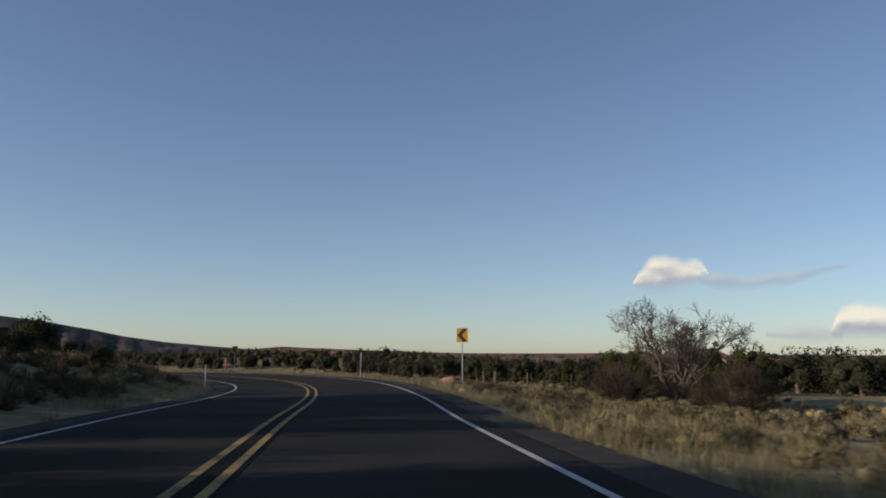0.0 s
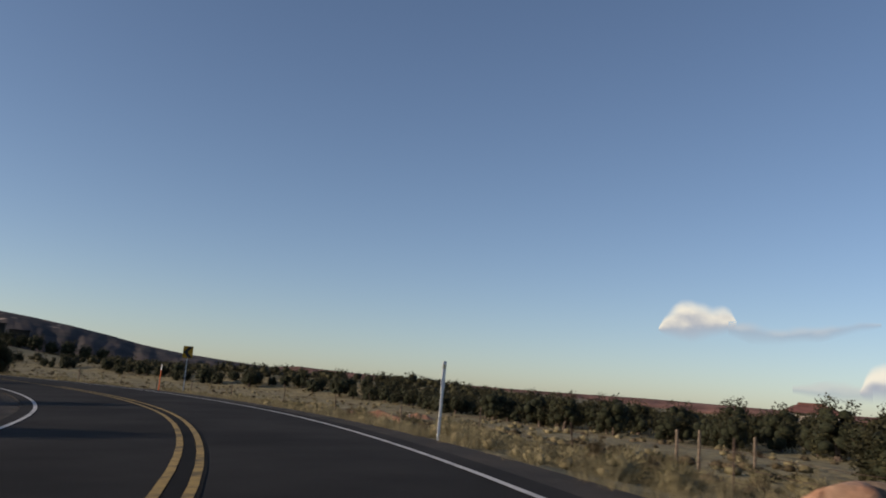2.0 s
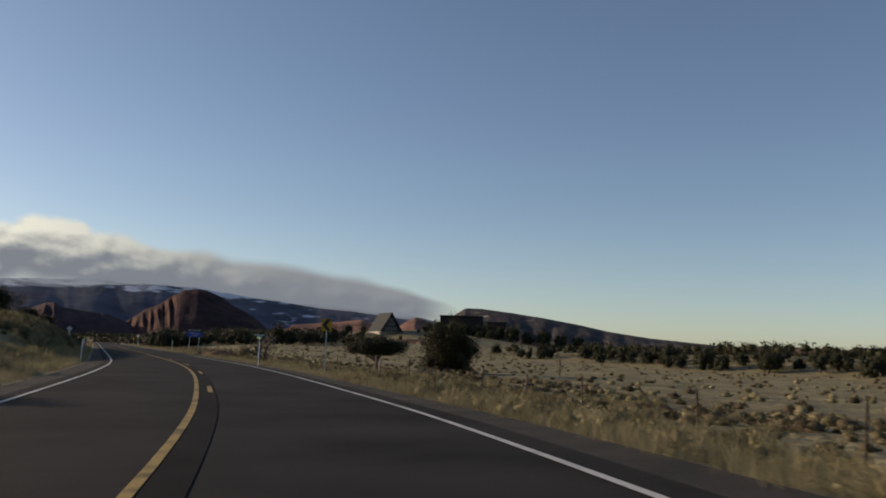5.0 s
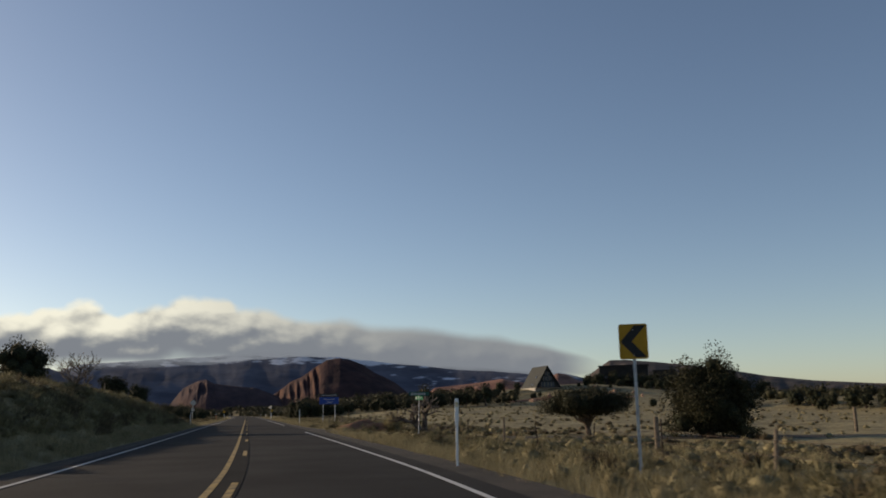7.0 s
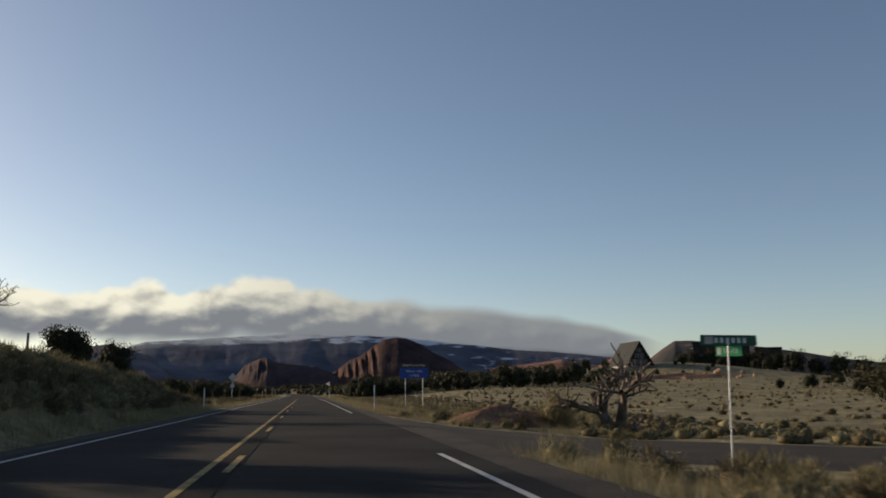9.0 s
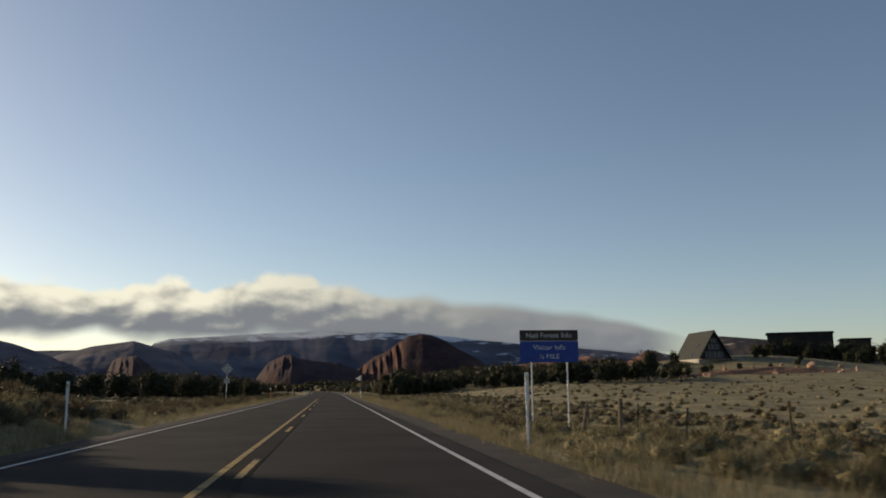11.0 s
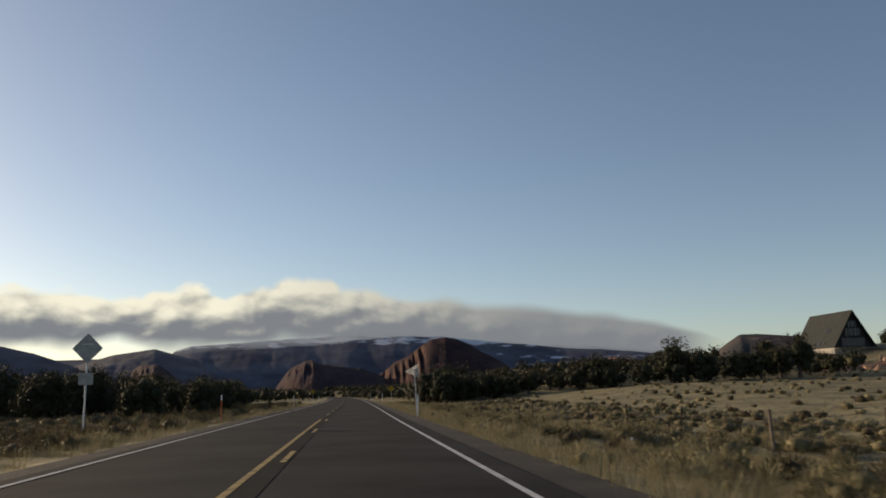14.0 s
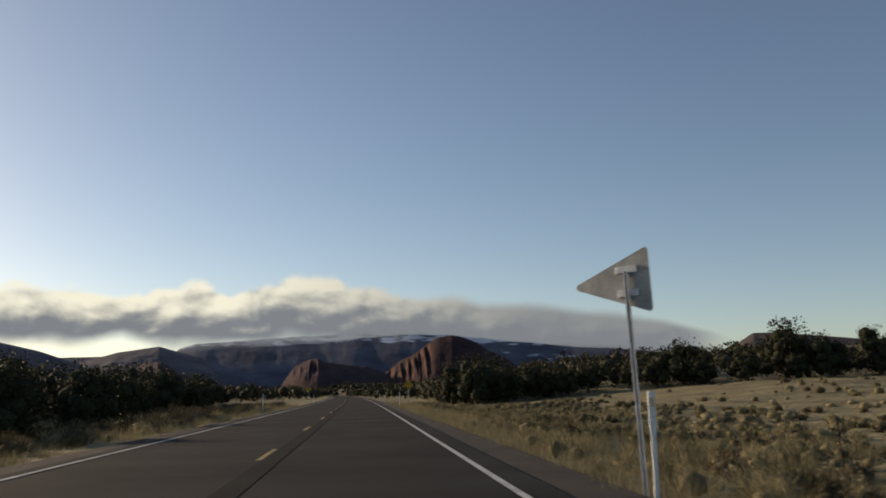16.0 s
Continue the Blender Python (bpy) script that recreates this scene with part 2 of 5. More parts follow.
def mountain_material(name, low, high, snow=None, snow_at=0.0, stretch=4.0, scale=0.004, relief_=12.0, face=None, drift=None):
    """Rock in level bands by height; snow or pale stone where broken noise allows it; face: bare rock of the steep cliffs;
    drift: the stretch of x over which snow grows deeper."""
    m = bpy.data.materials.new(name)
    m.use_nodes = True
    nt = m.node_tree
    link, node = nt.links.new, nt.nodes.new
    bsdf = nt.nodes["Principled BSDF"]
    bsdf.inputs["Roughness"].default_value, bsdf.inputs["Specular IOR Level"].default_value = 0.95, 0.1
    where = node("ShaderNodeNewGeometry").outputs["Position"]
    squash = node("ShaderNodeMapping")
    squash.inputs["Scale"].default_value = (1, 1, stretch)
    link(where, squash.inputs["Vector"])
    big = node("ShaderNodeTexNoise")
    big.inputs["Scale"].default_value, big.inputs["Detail"].default_value, big.inputs["Roughness"].default_value = scale, 9, 0.6
    link(squash.outputs["Vector"], big.inputs["Vector"])
    ramp = node("ShaderNodeValToRGB")
    ramp.color_ramp.elements[0].position, ramp.color_ramp.elements[1].position = 0.38, 0.64
    ramp.color_ramp.elements[0].color, ramp.color_ramp.elements[1].color = (*low, 1), (*high, 1)
    link(big.outputs["Fac"], ramp.inputs["Fac"])
    last = ramp.outputs["Color"]
    if snow:
        parts_ = node("ShaderNodeSeparateXYZ")
        link(where, parts_.inputs[0])
        height = node("ShaderNodeMapRange")
        height.inputs["From Min"].default_value, height.inputs["From Max"].default_value = snow_at, snow_at + 60
        height.inputs["To Min"].default_value, height.inputs["To Max"].default_value = -0.25, 0.10
        link(parts_.outputs["Z"], height.inputs["Value"])
        other = node("ShaderNodeTexNoise")
        other.inputs["Scale"].default_value, other.inputs["Detail"].default_value = scale * 2.2, 8
        link(squash.outputs["Vector"], other.inputs["Vector"])
        add = node("ShaderNodeMath")
        link(other.outputs["Fac"], add.inputs[0])
        link(height.outputs["Result"], add.inputs[1])
        if drift:
            deep = node("ShaderNodeMapRange")
            deep.inputs["From Min"].default_value, deep.inputs["From Max"].default_value = drift
            deep.inputs["To Max"].default_value = 0.20
            link(parts_.outputs["X"], deep.inputs["Value"])
            more = node("ShaderNodeMath")
            link(add.outputs[0], more.inputs[0])
            link(deep.outputs["Result"], more.inputs[1])
            add = more
        cut = node("ShaderNodeMapRange")
        cut.inputs["From Min"].default_value, cut.inputs["From Max"].default_value = 0.535, 0.64
        link(add.outputs[0], cut.inputs["Value"])
        mix = node("ShaderNodeMixRGB")
        mix.inputs["Color2"].default_value = (*snow, 1)
        link(cut.outputs["Result"], mix.inputs["Fac"])
        link(last, mix.inputs["Color1"])
        last = mix.outputs["Color"]
    if face:
        lie = node("ShaderNodeSeparateXYZ")
        link(node("ShaderNodeNewGeometry").outputs["Normal"], lie.inputs[0])
        bare = node("ShaderNodeMapRange")
        bare.inputs["From Min"].default_value, bare.inputs["From Max"].default_value = 0.70, 0.48
        link(lie.outputs["Z"], bare.inputs["Value"])
        ribbed = node("ShaderNodeMath")
        ribbed.operation = "MULTIPLY"
        link(bare.outputs["Result"], ribbed.inputs[0])
        broken = node("ShaderNodeMapRange")
        broken.inputs["From Min"].default_value, broken.inputs["From Max"].default_value = 0.34, 0.56
        link(big.outputs["Fac"], broken.inputs["Value"])
        link(broken.outputs["Result"], ribbed.inputs[1])
        mix = node("ShaderNodeMixRGB")
        mix.inputs["Color2"].default_value = (*face, 1)
        link(ribbed.outputs[0], mix.inputs["Fac"])
        link(last, mix.inputs["Color1"])
        last = mix.outputs["Color"]
    link(last, bsdf.inputs["Base Color"])
    relief = node("ShaderNodeBump")
    relief.inputs["Strength"].default_value, relief.inputs["Distance"].default_value = 0.6, relief_
    link(big.outputs["Fac"], relief.inputs["Height"])
    link(relief.outputs["Normal"], bsdf.inputs["Normal"])
    return m


# the blue of plateau and ranges is distance haze put into the base colours
M_PLATEAU = mountain_material("haze_blue_plateau", (0.052, 0.060, 0.088), (0.105, 0.115, 0.155), (0.50, 0.54, 0.63), 206, stretch=3.5, relief_=10.0, drift=(250, 900))
M_RANGE = mountain_material("haze_blue_range", (0.055, 0.058, 0.082), (0.105, 0.105, 0.135), (0.50, 0.53, 0.62), 205, relief_=12.0)
# butte rock set very dark: the shade on its slopes is in the base colour
M_BUTTE = mountain_material("red_butte_rock", (0.030, 0.019, 0.022), (0.066, 0.036, 0.035), stretch=0.5, scale=0.012, relief_=30.0, face=(0.098, 0.052, 0.040))
# red cliff colours dulled towards blue, painting in the haze before them
M_CLIFF = mountain_material("hazed_cliff_rock", (0.036, 0.028, 0.036), (0.074, 0.048, 0.052), stretch=0.5, scale=0.012, relief_=30.0, face=(0.074, 0.045, 0.042))
M_MESA = mountain_material("wooded_mesa", (0.036, 0.038, 0.042), (0.090, 0.072, 0.066), (0.55, 0.44, 0.35), 80, stretch=3.0, scale=0.007)
M_REDRIDGE = mountain_material("red_ridge_rock", (0.12, 0.066, 0.052), (0.27, 0.145, 0.11), stretch=5.0, scale=0.008)


def cloud_material(name, bright, shade, strength, puff=1.0, thin=0.0, lit_at=(0.18, 0.86), soft=0.05, fade=None):
    """A far cloud: a heaped rounded edge, pale where it faces the low sun on its left and grey below.
    Its places are degrees of azimuth and of height (UVMap) and its own height from foot to top (Rise)."""
    m = bpy.data.materials.new(name)
    m.use_nodes = True
    nt = m.node_tree
    link, node = nt.links.new, nt.nodes.new
    sky_uv, rise_uv = node("ShaderNodeUVMap"), node("ShaderNodeUVMap")
    sky_uv.uv_map, rise_uv.uv_map = "UVMap", "Rise"
    split, tall = node("ShaderNodeSeparateXYZ"), node("ShaderNodeSeparateXYZ")
    link(sky_uv.outputs[0], split.inputs[0])
    link(rise_uv.outputs[0], tall.inputs[0])

    def maths(op, a, b):
        n = node("ShaderNodeMath")
        n.operation = op
        for i, v in enumerate((a, b)):
            if isinstance(v, (int, float)):
                n.inputs[i].default_value = v
            else:
                link(v, n.inputs[i])
        return n.outputs[0]

    def ranged(v, a, b, c=0.0, d=1.0):
        n = node("ShaderNodeMapRange")
        n.interpolation_type = "SMOOTHSTEP"
        n.inputs["From Min"].default_value, n.inputs["From Max"].default_value = a, b
        n.inputs["To Min"].default_value, n.inputs["To Max"].default_value = c, d
        link(v, n.inputs["Value"])
        return n.outputs["Result"]

    def heaps(dx, dy, detail):
        """Billows of several sizes, sampled a little way off; about -0.5 to 0.5."""
        place = node("ShaderNodeMapping")
        place.inputs["Location"].default_value = (dx, dy, 0)
        place.inputs["Scale"].default_value = (0.50, 0.80, 1)
        link(sky_uv.outputs[0], place.inputs["Vector"])
        warp = node("ShaderNodeTexNoise")
        warp.inputs["Scale"].default_value, warp.inputs["Detail"].default_value = 1.1, 3
        link(place.outputs["Vector"], warp.inputs["Vector"])
        bent = node("ShaderNodeMixRGB")
        bent.blend_type = "LINEAR_LIGHT"
        bent.inputs["Fac"].default_value = 0.16
        link(place.outputs["Vector"], bent.inputs["Color1"])
        link(warp.outputs["Color"], bent.inputs["Color2"])
        total = None
        for scale, weight in ((0.75, 0.60), (1.7, 0.16)):
            cell = node("ShaderNodeTexVoronoi")
            cell.feature = "SMOOTH_F1"
            cell.inputs["Scale"].default_value, cell.inputs["Smoothness"].default_value = scale, 0.75
            link(bent.outputs["Color"], cell.inputs["Vector"])
            dome = maths("MULTIPLY", maths("SUBTRACT", 0.5, cell.outputs["Distance"]), weight * 1.6)
            total = dome if total is None else maths("ADD", total, dome)
        fine = node("ShaderNodeTexNoise")
        fine.inputs["Scale"].default_value, fine.inputs["Detail"].default_value, fine.inputs["Roughness"].default_value = 1.0, detail, 0.50
        link(bent.outputs["Color"], fine.inputs["Vector"])
        return maths("ADD", total, maths("MULTIPLY", maths("SUBTRACT", fine.outputs["Fac"], 0.5), 0.9))

    here, there = heaps(0.0, 0.0, 6), heaps(0.20, 0.30, 3)
    v = tall.outputs["Y"]
    west = ranged(split.outputs["X"], -14.0, 10.0)
    swing = maths("MULTIPLY", here, puff)
    edge = maths("ADD", maths("SUBTRACT", 1.0, v), maths("MULTIPLY", swing, maths("ADD", 0.10, maths("MULTIPLY", west, 0.22))))
    wide = maths("SUBTRACT", 0.20 + soft, maths("MULTIPLY", west, 0.13))
    n = node("ShaderNodeMapRange")
    n.interpolation_type = "SMOOTHSTEP"
    n.inputs["From Min"].default_value = -0.02 - 0.4 * soft
    link(edge, n.inputs["Value"])
    link(wide, n.inputs["From Max"])
    foot = ranged(maths("ADD", v, maths("MULTIPLY", swing, 0.16)), -0.16 - 0.3 * soft, 0.14 + soft)
    alpha = maths("MULTIPLY", maths("MULTIPLY", n.outputs["Result"], foot), 1.0 - thin)
    if fade:
        alpha = maths("MULTIPLY", alpha, ranged(split.outputs["X"], *fade))
    slope = maths("MULTIPLY", maths("SUBTRACT", here, there), 0.60)
    lit = ranged(maths("ADD", maths("ADD", maths("SUBTRACT", maths("MULTIPLY", v, 1.05), 0.10), slope), maths("MULTIPLY", here, 0.25)), *lit_at)
    lit = maths("MULTIPLY", lit, maths("ADD", maths("MULTIPLY", west, 0.92), 0.08))
    mix = node("ShaderNodeMixRGB")
    mix.inputs["Color1"].default_value, mix.inputs["Color2"].default_value = (*shade, 1), (*bright, 1)
    link(lit, mix.inputs["Fac"])
    glow = node("ShaderNodeEmission")
    glow.inputs["Strength"].default_value = strength
    link(mix.outputs["Color"], glow.inputs["Color"])
    clear = node("ShaderNodeBsdfTransparent")
    both = node("ShaderNodeMixShader")
    link(alpha, both.inputs[0])
    link(clear.outputs[0], both.inputs[1])
    link(glow.outputs[0], both.inputs[2])
    link(both.outputs[0], nt.nodes["Material Output"].inputs["Surface"])
    return m


M_CLOUD = cloud_material("cloud_bank_vapour", (0.85, 0.89, 0.80), (0.195, 0.232, 0.282), 1.0, 1.0, fade=(-24.5, -20.5))
M_PUFF = cloud_material("small_cloud_vapour", (0.86, 0.84, 0.70), (0.38, 0.43, 0.49), 1.0, 1.2, lit_at=(0.05, 0.75), soft=0.26)
M_WISP = cloud_material("thin_cloud_vapour", (0.60, 0.61, 0.60), (0.36, 0.42, 0.50), 0.9, 2.6, 0.45, soft=0.5)

# ---- the road's line and the lie of the land ----
LINE = [(-140.6, -12.0), (-105.0, 20.3), (-72.63, 49.24), (-54.69, 65.16), (-45.74, 73.24), (-36.92, 81.05), (-28.35, 89.62), (-20.81, 98.64), (-14.24, 108.70), (-9.12, 119.63), (-5.50, 130.91),
        (-3.27, 142.58), (-1.86, 154.40), (-0.82, 166.27), (-0.20, 178.25), (-0.05, 190.2), (0.0, 214.0), (0.02, 250.0), (0.05, 290.0), (0.0, 330.0), (0.1, 380.0), (0.0, 440.0), (-1.0, 520.0), (-4.0, 640.0), (-12.0, 800.0)]
LEFT_EDGE, RIGHT_EDGE = -3.38, 3.60


def glide(points, step=2.0):
    """A smooth curve through points, at even steps."""
    p = np.array(points, float)
    p = np.vstack([2 * p[0] - p[1], p, 2 * p[-1] - p[-2]])
    out = []
    for i in range(1, len(p) - 2):
        n = max(2, int(np.linalg.norm(p[i + 1] - p[i]) / step))
        for u in np.arange(n) / n:
            a, b, c, d = p[i - 1], p[i], p[i + 1], p[i + 2]
            k0, k1 = np.linalg.norm(b - a) ** 0.5, np.linalg.norm(c - b) ** 0.5
            k2 = np.linalg.norm(d - c) ** 0.5
            m1 = (c - b) + k1 * ((b - a) / k0 - (c - a) / (k0 + k1))
            m2 = (c - b) + k1 * ((d - c) / k2 - (d - b) / (k1 + k2))
            out.append((2 * u**3 - 3 * u**2 + 1) * b + (u**3 - 2 * u**2 + u) * m1 + (-2 * u**3 + 3 * u**2) * c + (u**3 - u**2) * m2)
    out.append(p[-2])
    return np.array(out)


CURVE = glide(LINE)
STATION = np.r_[0, np.cumsum(np.linalg.norm(np.diff(CURVE, axis=0), axis=1))]
AHEAD = np.gradient(CURVE, axis=0)
AHEAD /= np.linalg.norm(AHEAD, axis=1)[:, None]
RIGHT = np.stack([AHEAD[:, 1], -AHEAD[:, 0]], 1)


def along(s, d):
    """The place d metres to the right of the road's line, s metres along it."""
    x = np.interp(s, STATION, CURVE[:, 0]) + d * np.interp(s, STATION, RIGHT[:, 0])
    y = np.interp(s, STATION, CURVE[:, 1]) + d * np.interp(s, STATION, RIGHT[:, 1])
    return x, y


def off_road(x, y):
    """How far to the right of the road's line a place lies, and how far along it."""
    x, y = np.atleast_1d(np.asarray(x, float)), np.atleast_1d(np.asarray(y, float))
    side, where = np.empty(len(x)), np.empty(len(x))
    for i in range(0, len(x), 4000):
        dx, dy = x[i : i + 4000, None] - CURVE[None, :, 0], y[i : i + 4000, None] - CURVE[None, :, 1]
        k = np.argmin(dx**2 + dy**2, 1)
        r = np.arange(len(k))
        dx, dy = dx[r, k], dy[r, k]
        forward = dx * AHEAD[k, 0] + dy * AHEAD[k, 1]
        lateral = dx * RIGHT[k, 0] + dy * RIGHT[k, 1]
        ends = (k == 0) | (k == len(CURVE) - 1)
        side[i : i + 4000] = np.where(ends, np.sign(lateral) * np.hypot(dx, dy), lateral)
        where[i : i + 4000] = STATION[k] + forward
    return side, where


def waves(x, y, size, seed):
    a = seed * 1.7
    return (np.sin(x / size + a) * np.cos(y / size * 1.13 - a) + 0.6 * np.sin(x / size * 2.1 - y / size * 1.7 + 2 * a) + 0.4 * np.cos(x / size * 3.7 + y / size * 4.3 + a)) / 2


def drive_mid(x):
    return np.interp(x, [4, 8, 20, 60], [228.5, 227.2, 222.5, 220.0])


def drive_half(x):
    return np.interp(x, [4, 8, 20, 60], [13.5, 9.3, 4.6, 4.2])


def side_road(x, y):
    """How deep a place lies inside the dirt side road; below 0 outside."""
    return np.where(x > 2, np.where(x < 60, 0.0, -20.0) + drive_half(x) - np.abs(y - drive_mid(x)), -50.0)


def camber(s):
    """The road's cross fall: it leans into the bend."""
    return 0.045 * smooth(128, 158, s) * (1 - smooth(190, 235, s))


def woods_start(y):
    """How far right of the road the open woods begin."""
    return np.interp(y, [40, 90, 121, 157, 204, 242, 290, 340, 395, 420, 436, 452, 600], [45, 50, 62, 80, 103, 118, 120, 122, 112, 85, 40, 14, 16])


def land(x, y):
    """The ground's height."""
    x, y = np.atleast_1d(np.asarray(x, float)), np.atleast_1d(np.asarray(y, float))
    d, s = off_road(x, y)
    right = np.interp(d, [4.3, 5.2, 7.5, 12, 30, 60, 5000], [-0.07, -0.12, -0.45, -0.80, -1.15, -1.65, -1.65])
    right += 2.3 * smooth(240, 430, y) * smooth(13, 50, d) + 3.2 * smooth(434, 490, y) * smooth(12, 40, d)
    into = d - woods_start(y)
    right += (3.2 * smooth(-6, 40, into) + 2.6 * smooth(40, 130, into)) * (0.05 + 1.42 * smooth(178, 235, y)) * (1 - smooth(130, 230, d)) * (1 - smooth(340, 420, y)) + 1.0 * smooth(385, 430, y) * smooth(28, 62, d) * (1 - smooth(434, 490, y)) + 5.0 * smooth(190, 600, d) * smooth(400, 520, y)
    right += 6.6 * np.exp(-(((x - 128) / 48) ** 2 + ((y - 492) / 62) ** 2))
    right -= 0.45 * smooth(35, 80, d) * (1 - smooth(170, 225, y))
    bank = (1 - smooth(248, 285, y)) * (0.62 + 0.38 * smooth(118, 175, y))
    bank = bank * (1 - 0.45 * smooth(138, 152, y) * (1 - smooth(176, 192, y)))
    left = np.interp(-d, [4.0, 5.0, 6.5, 9.5, 14, 40, 100, 300, 5000], [-0.07, -0.10, 0.25, 1.75, 2.25, 2.5, 2.9, 4.5, 6]) * bank * (1 + 0.30 * smooth(185, 205, y))
    flat = np.interp(-d, [4.0, 5.0, 8, 20, 60, 300, 5000], [-0.07, -0.12, -0.30, -0.10, 0.5, 4, 6])
    left = np.where(-d > 4.0, left + flat * (1 - bank), -0.07)
    z = np.where(d > 0, np.where(d > 4.3, right, -0.07), left)
    z = z + camber(s) * np.clip(d, -4.6, 5.2) * (1 - smooth(6, 13, np.abs(d)))
    away = smooth(5, 9, np.abs(d)) * (1 - smooth(-2.0, 0.5, side_road(x, y)))
    z = z + away * (0.16 * waves(x, y, 3.1, 1) + 0.22 * waves(x, y, 11, 2)) + smooth(40, 150, np.abs(d)) * (0.45 + 0.45 * smooth(190, 260, y)) * waves(x, y, 55, 3)
    far = np.hypot(x, y - 200)
    return np.where(far > 1200, 2.0 + 0 * z, z * (1 - smooth(700, 1200, far)) + 2.0 * smooth(700, 1200, far))


def ground_at(x, y):
    return float(land(x, y)[0])


def strip(name, d0, d1, s0, s1, z, material_, step=2.0, skirt=0.0, across=1, shift=0.0):
    """A band along the road between two offsets."""
    s = np.arange(s0, s1 + 0.01, (s1 - s0) / max(1, round((s1 - s0) / step)))
    rows = []
    ds = list(np.linspace(d0, d1, across + 1))
    zs = [z] * len(ds)
    if skirt:
        ds, zs = [d0 - 0.10] + ds + [d1 + 0.10], [z - skirt] + zs + [z - skirt]
    for d, h in zip(ds, zs):
        d = d + shift * smooth(195, 235, s)
        x, y = along(s, d)
        rows.append(np.stack([x, y, h + camber(s) * d], 1))
    verts = np.stack(rows, 1).reshape(-1, 3)
    k = len(ds)
    i = np.arange(len(s) - 1)[:, None] * k + np.arange(k - 1)[None]
    i = i.ravel()
    me = mesh_np(name, verts, np.stack([i, i + 1, i + 1 + k, i + k], 1), material_)
    me.polygons.foreach_set("use_smooth", np.zeros(len(me.polygons), bool))
    return me


def axis_steps(lo, hi, fine_lo, fine_hi, fine, grow=1.13):
    mid = np.arange(fine_lo, fine_hi + 0.01, fine)
    out, step = [], fine
    v = fine_hi
    while v < hi:
        step *= grow
        v += step
        out.append(min(v, hi))
    back, step, v = [], fine, fine_lo
    while v > lo:
        step *= grow
        v -= step
        back.append(max(v, lo))
    return np.r_[back[::-1], mid, out]


gx, gy = axis_steps(-4900, 4900, -60, 62, 1.0), axis_steps(-4700, 4950, 40, 400, 1.25)
mx, my = np.meshgrid(gx, gy)
flat_z = land(mx.ravel(), my.ravel())
verts = np.stack([mx.ravel(), my.ravel(), flat_z], 1)
i = (np.arange(len(gy) - 1)[:, None] * len(gx) + np.arange(len(gx) - 1)[None]).ravel()
tagged(new("ground", mesh_np("ground", verts, np.stack([i, i + 1, i + 1 + len(gx), i + len(gx)], 1), M_SOIL, shade=True)),
       "dry tan desert ground with sparse winter grass", "ground", kind="structure")

END = STATION[-1] - 1
tagged(new("road", strip("road", LEFT_EDGE - 0.40, RIGHT_EDGE + 0.50, 0, END, 0.0, M_ASPHALT, skirt=0.3, across=18)),
       "worn grey asphalt of a two-lane desert highway", "road", kind="structure")
tagged(new("shoulder", strip("shoulder", RIGHT_EDGE + 0.52, RIGHT_EDGE + 1.35, 0, END, -0.035, M_GRAVEL, skirt=0.3)),
       "dark gravel shoulder beside the asphalt", "shoulder", kind="structure")
tagged(new("shoulder", strip("shoulder", LEFT_EDGE - 1.15, LEFT_EDGE - 0.42, 0, END, -0.035, M_GRAVEL, skirt=0.3)),
       "dark gravel shoulder beside the asphalt", "shoulder", kind="structure")


def station_of(x, y):
    return float(off_road(x, y)[1][0])


S_OPEN, S_CLOSE = station_of(3.7, 214.7), station_of(3.7, 243.5)
for s0, s1 in ((0, S_OPEN), (S_CLOSE, END)):
    tagged(new("edge_line", strip("edge_line", RIGHT_EDGE - 0.052, RIGHT_EDGE + 0.052, s0, s1, 0.012, M_WHITE)), "solid white edge line painted on the asphalt", "road marking", kind="structure")
tagged(new("edge_line", strip("edge_line", LEFT_EDGE - 0.052, LEFT_EDGE + 0.052, 0, END, 0.012, M_WHITE)), "solid white edge line painted on the asphalt", "road marking", kind="structure")
S_DASH, S_SINGLE = station_of(0, 129), station_of(0, 337)
tagged(new("centre_line", strip("centre_line", -0.21, -0.10, 0, S_SINGLE, 0.012, M_YELLOW, shift=0.15)), "solid yellow centre line with worn paint", "road marking", kind="structure")
tagged(new("centre_line", strip("centre_line", 0.10, 0.21, 0, S_DASH, 0.012, M_YELLOW, shift=0.15)), "solid yellow centre line with worn paint", "road marking", kind="structure")
s = station_of(0, 212.1) - 12.19 * 5
while s < END - 10:
    if s > S_DASH + 2:
        lo, hi = (0.10, 0.21) if s < S_SINGLE else (-0.20, -0.09)
        tagged(new("centre_dash", strip("centre_dash", lo, hi, s, s + 3.05, 0.012, M_YELLOW, shift=0.15)), "broken yellow centre line dash", "road marking", "centre dashes", "structure")
    s += 12.19
# dark seal where the two lanes meet, and a few patches
tagged(new("seam", strip("seam", -0.09, 0.26, 0, END, 0.007, M_PATCH, shift=0.15)), "dark tar seal along the yellow centre lines", "road marking", kind="structure")

# ---- the dirt side road ----
us = np.linspace(RIGHT_EDGE + 0.55, 52, 90)
rows = []
for k in np.linspace(-1, 1, 9):
    half = drive_half(us) + 0.3
    rows.append(np.stack([us, drive_mid(us) + k * half, land(us, drive_mid(us) + k * half) + 0.05 - 0.07 * abs(k) ** 4], 1))
verts = np.stack(rows, 1).reshape(-1, 3)
i = (np.arange(len(us) - 1)[:, None] * 9 + np.arange(8)[None]).ravel()
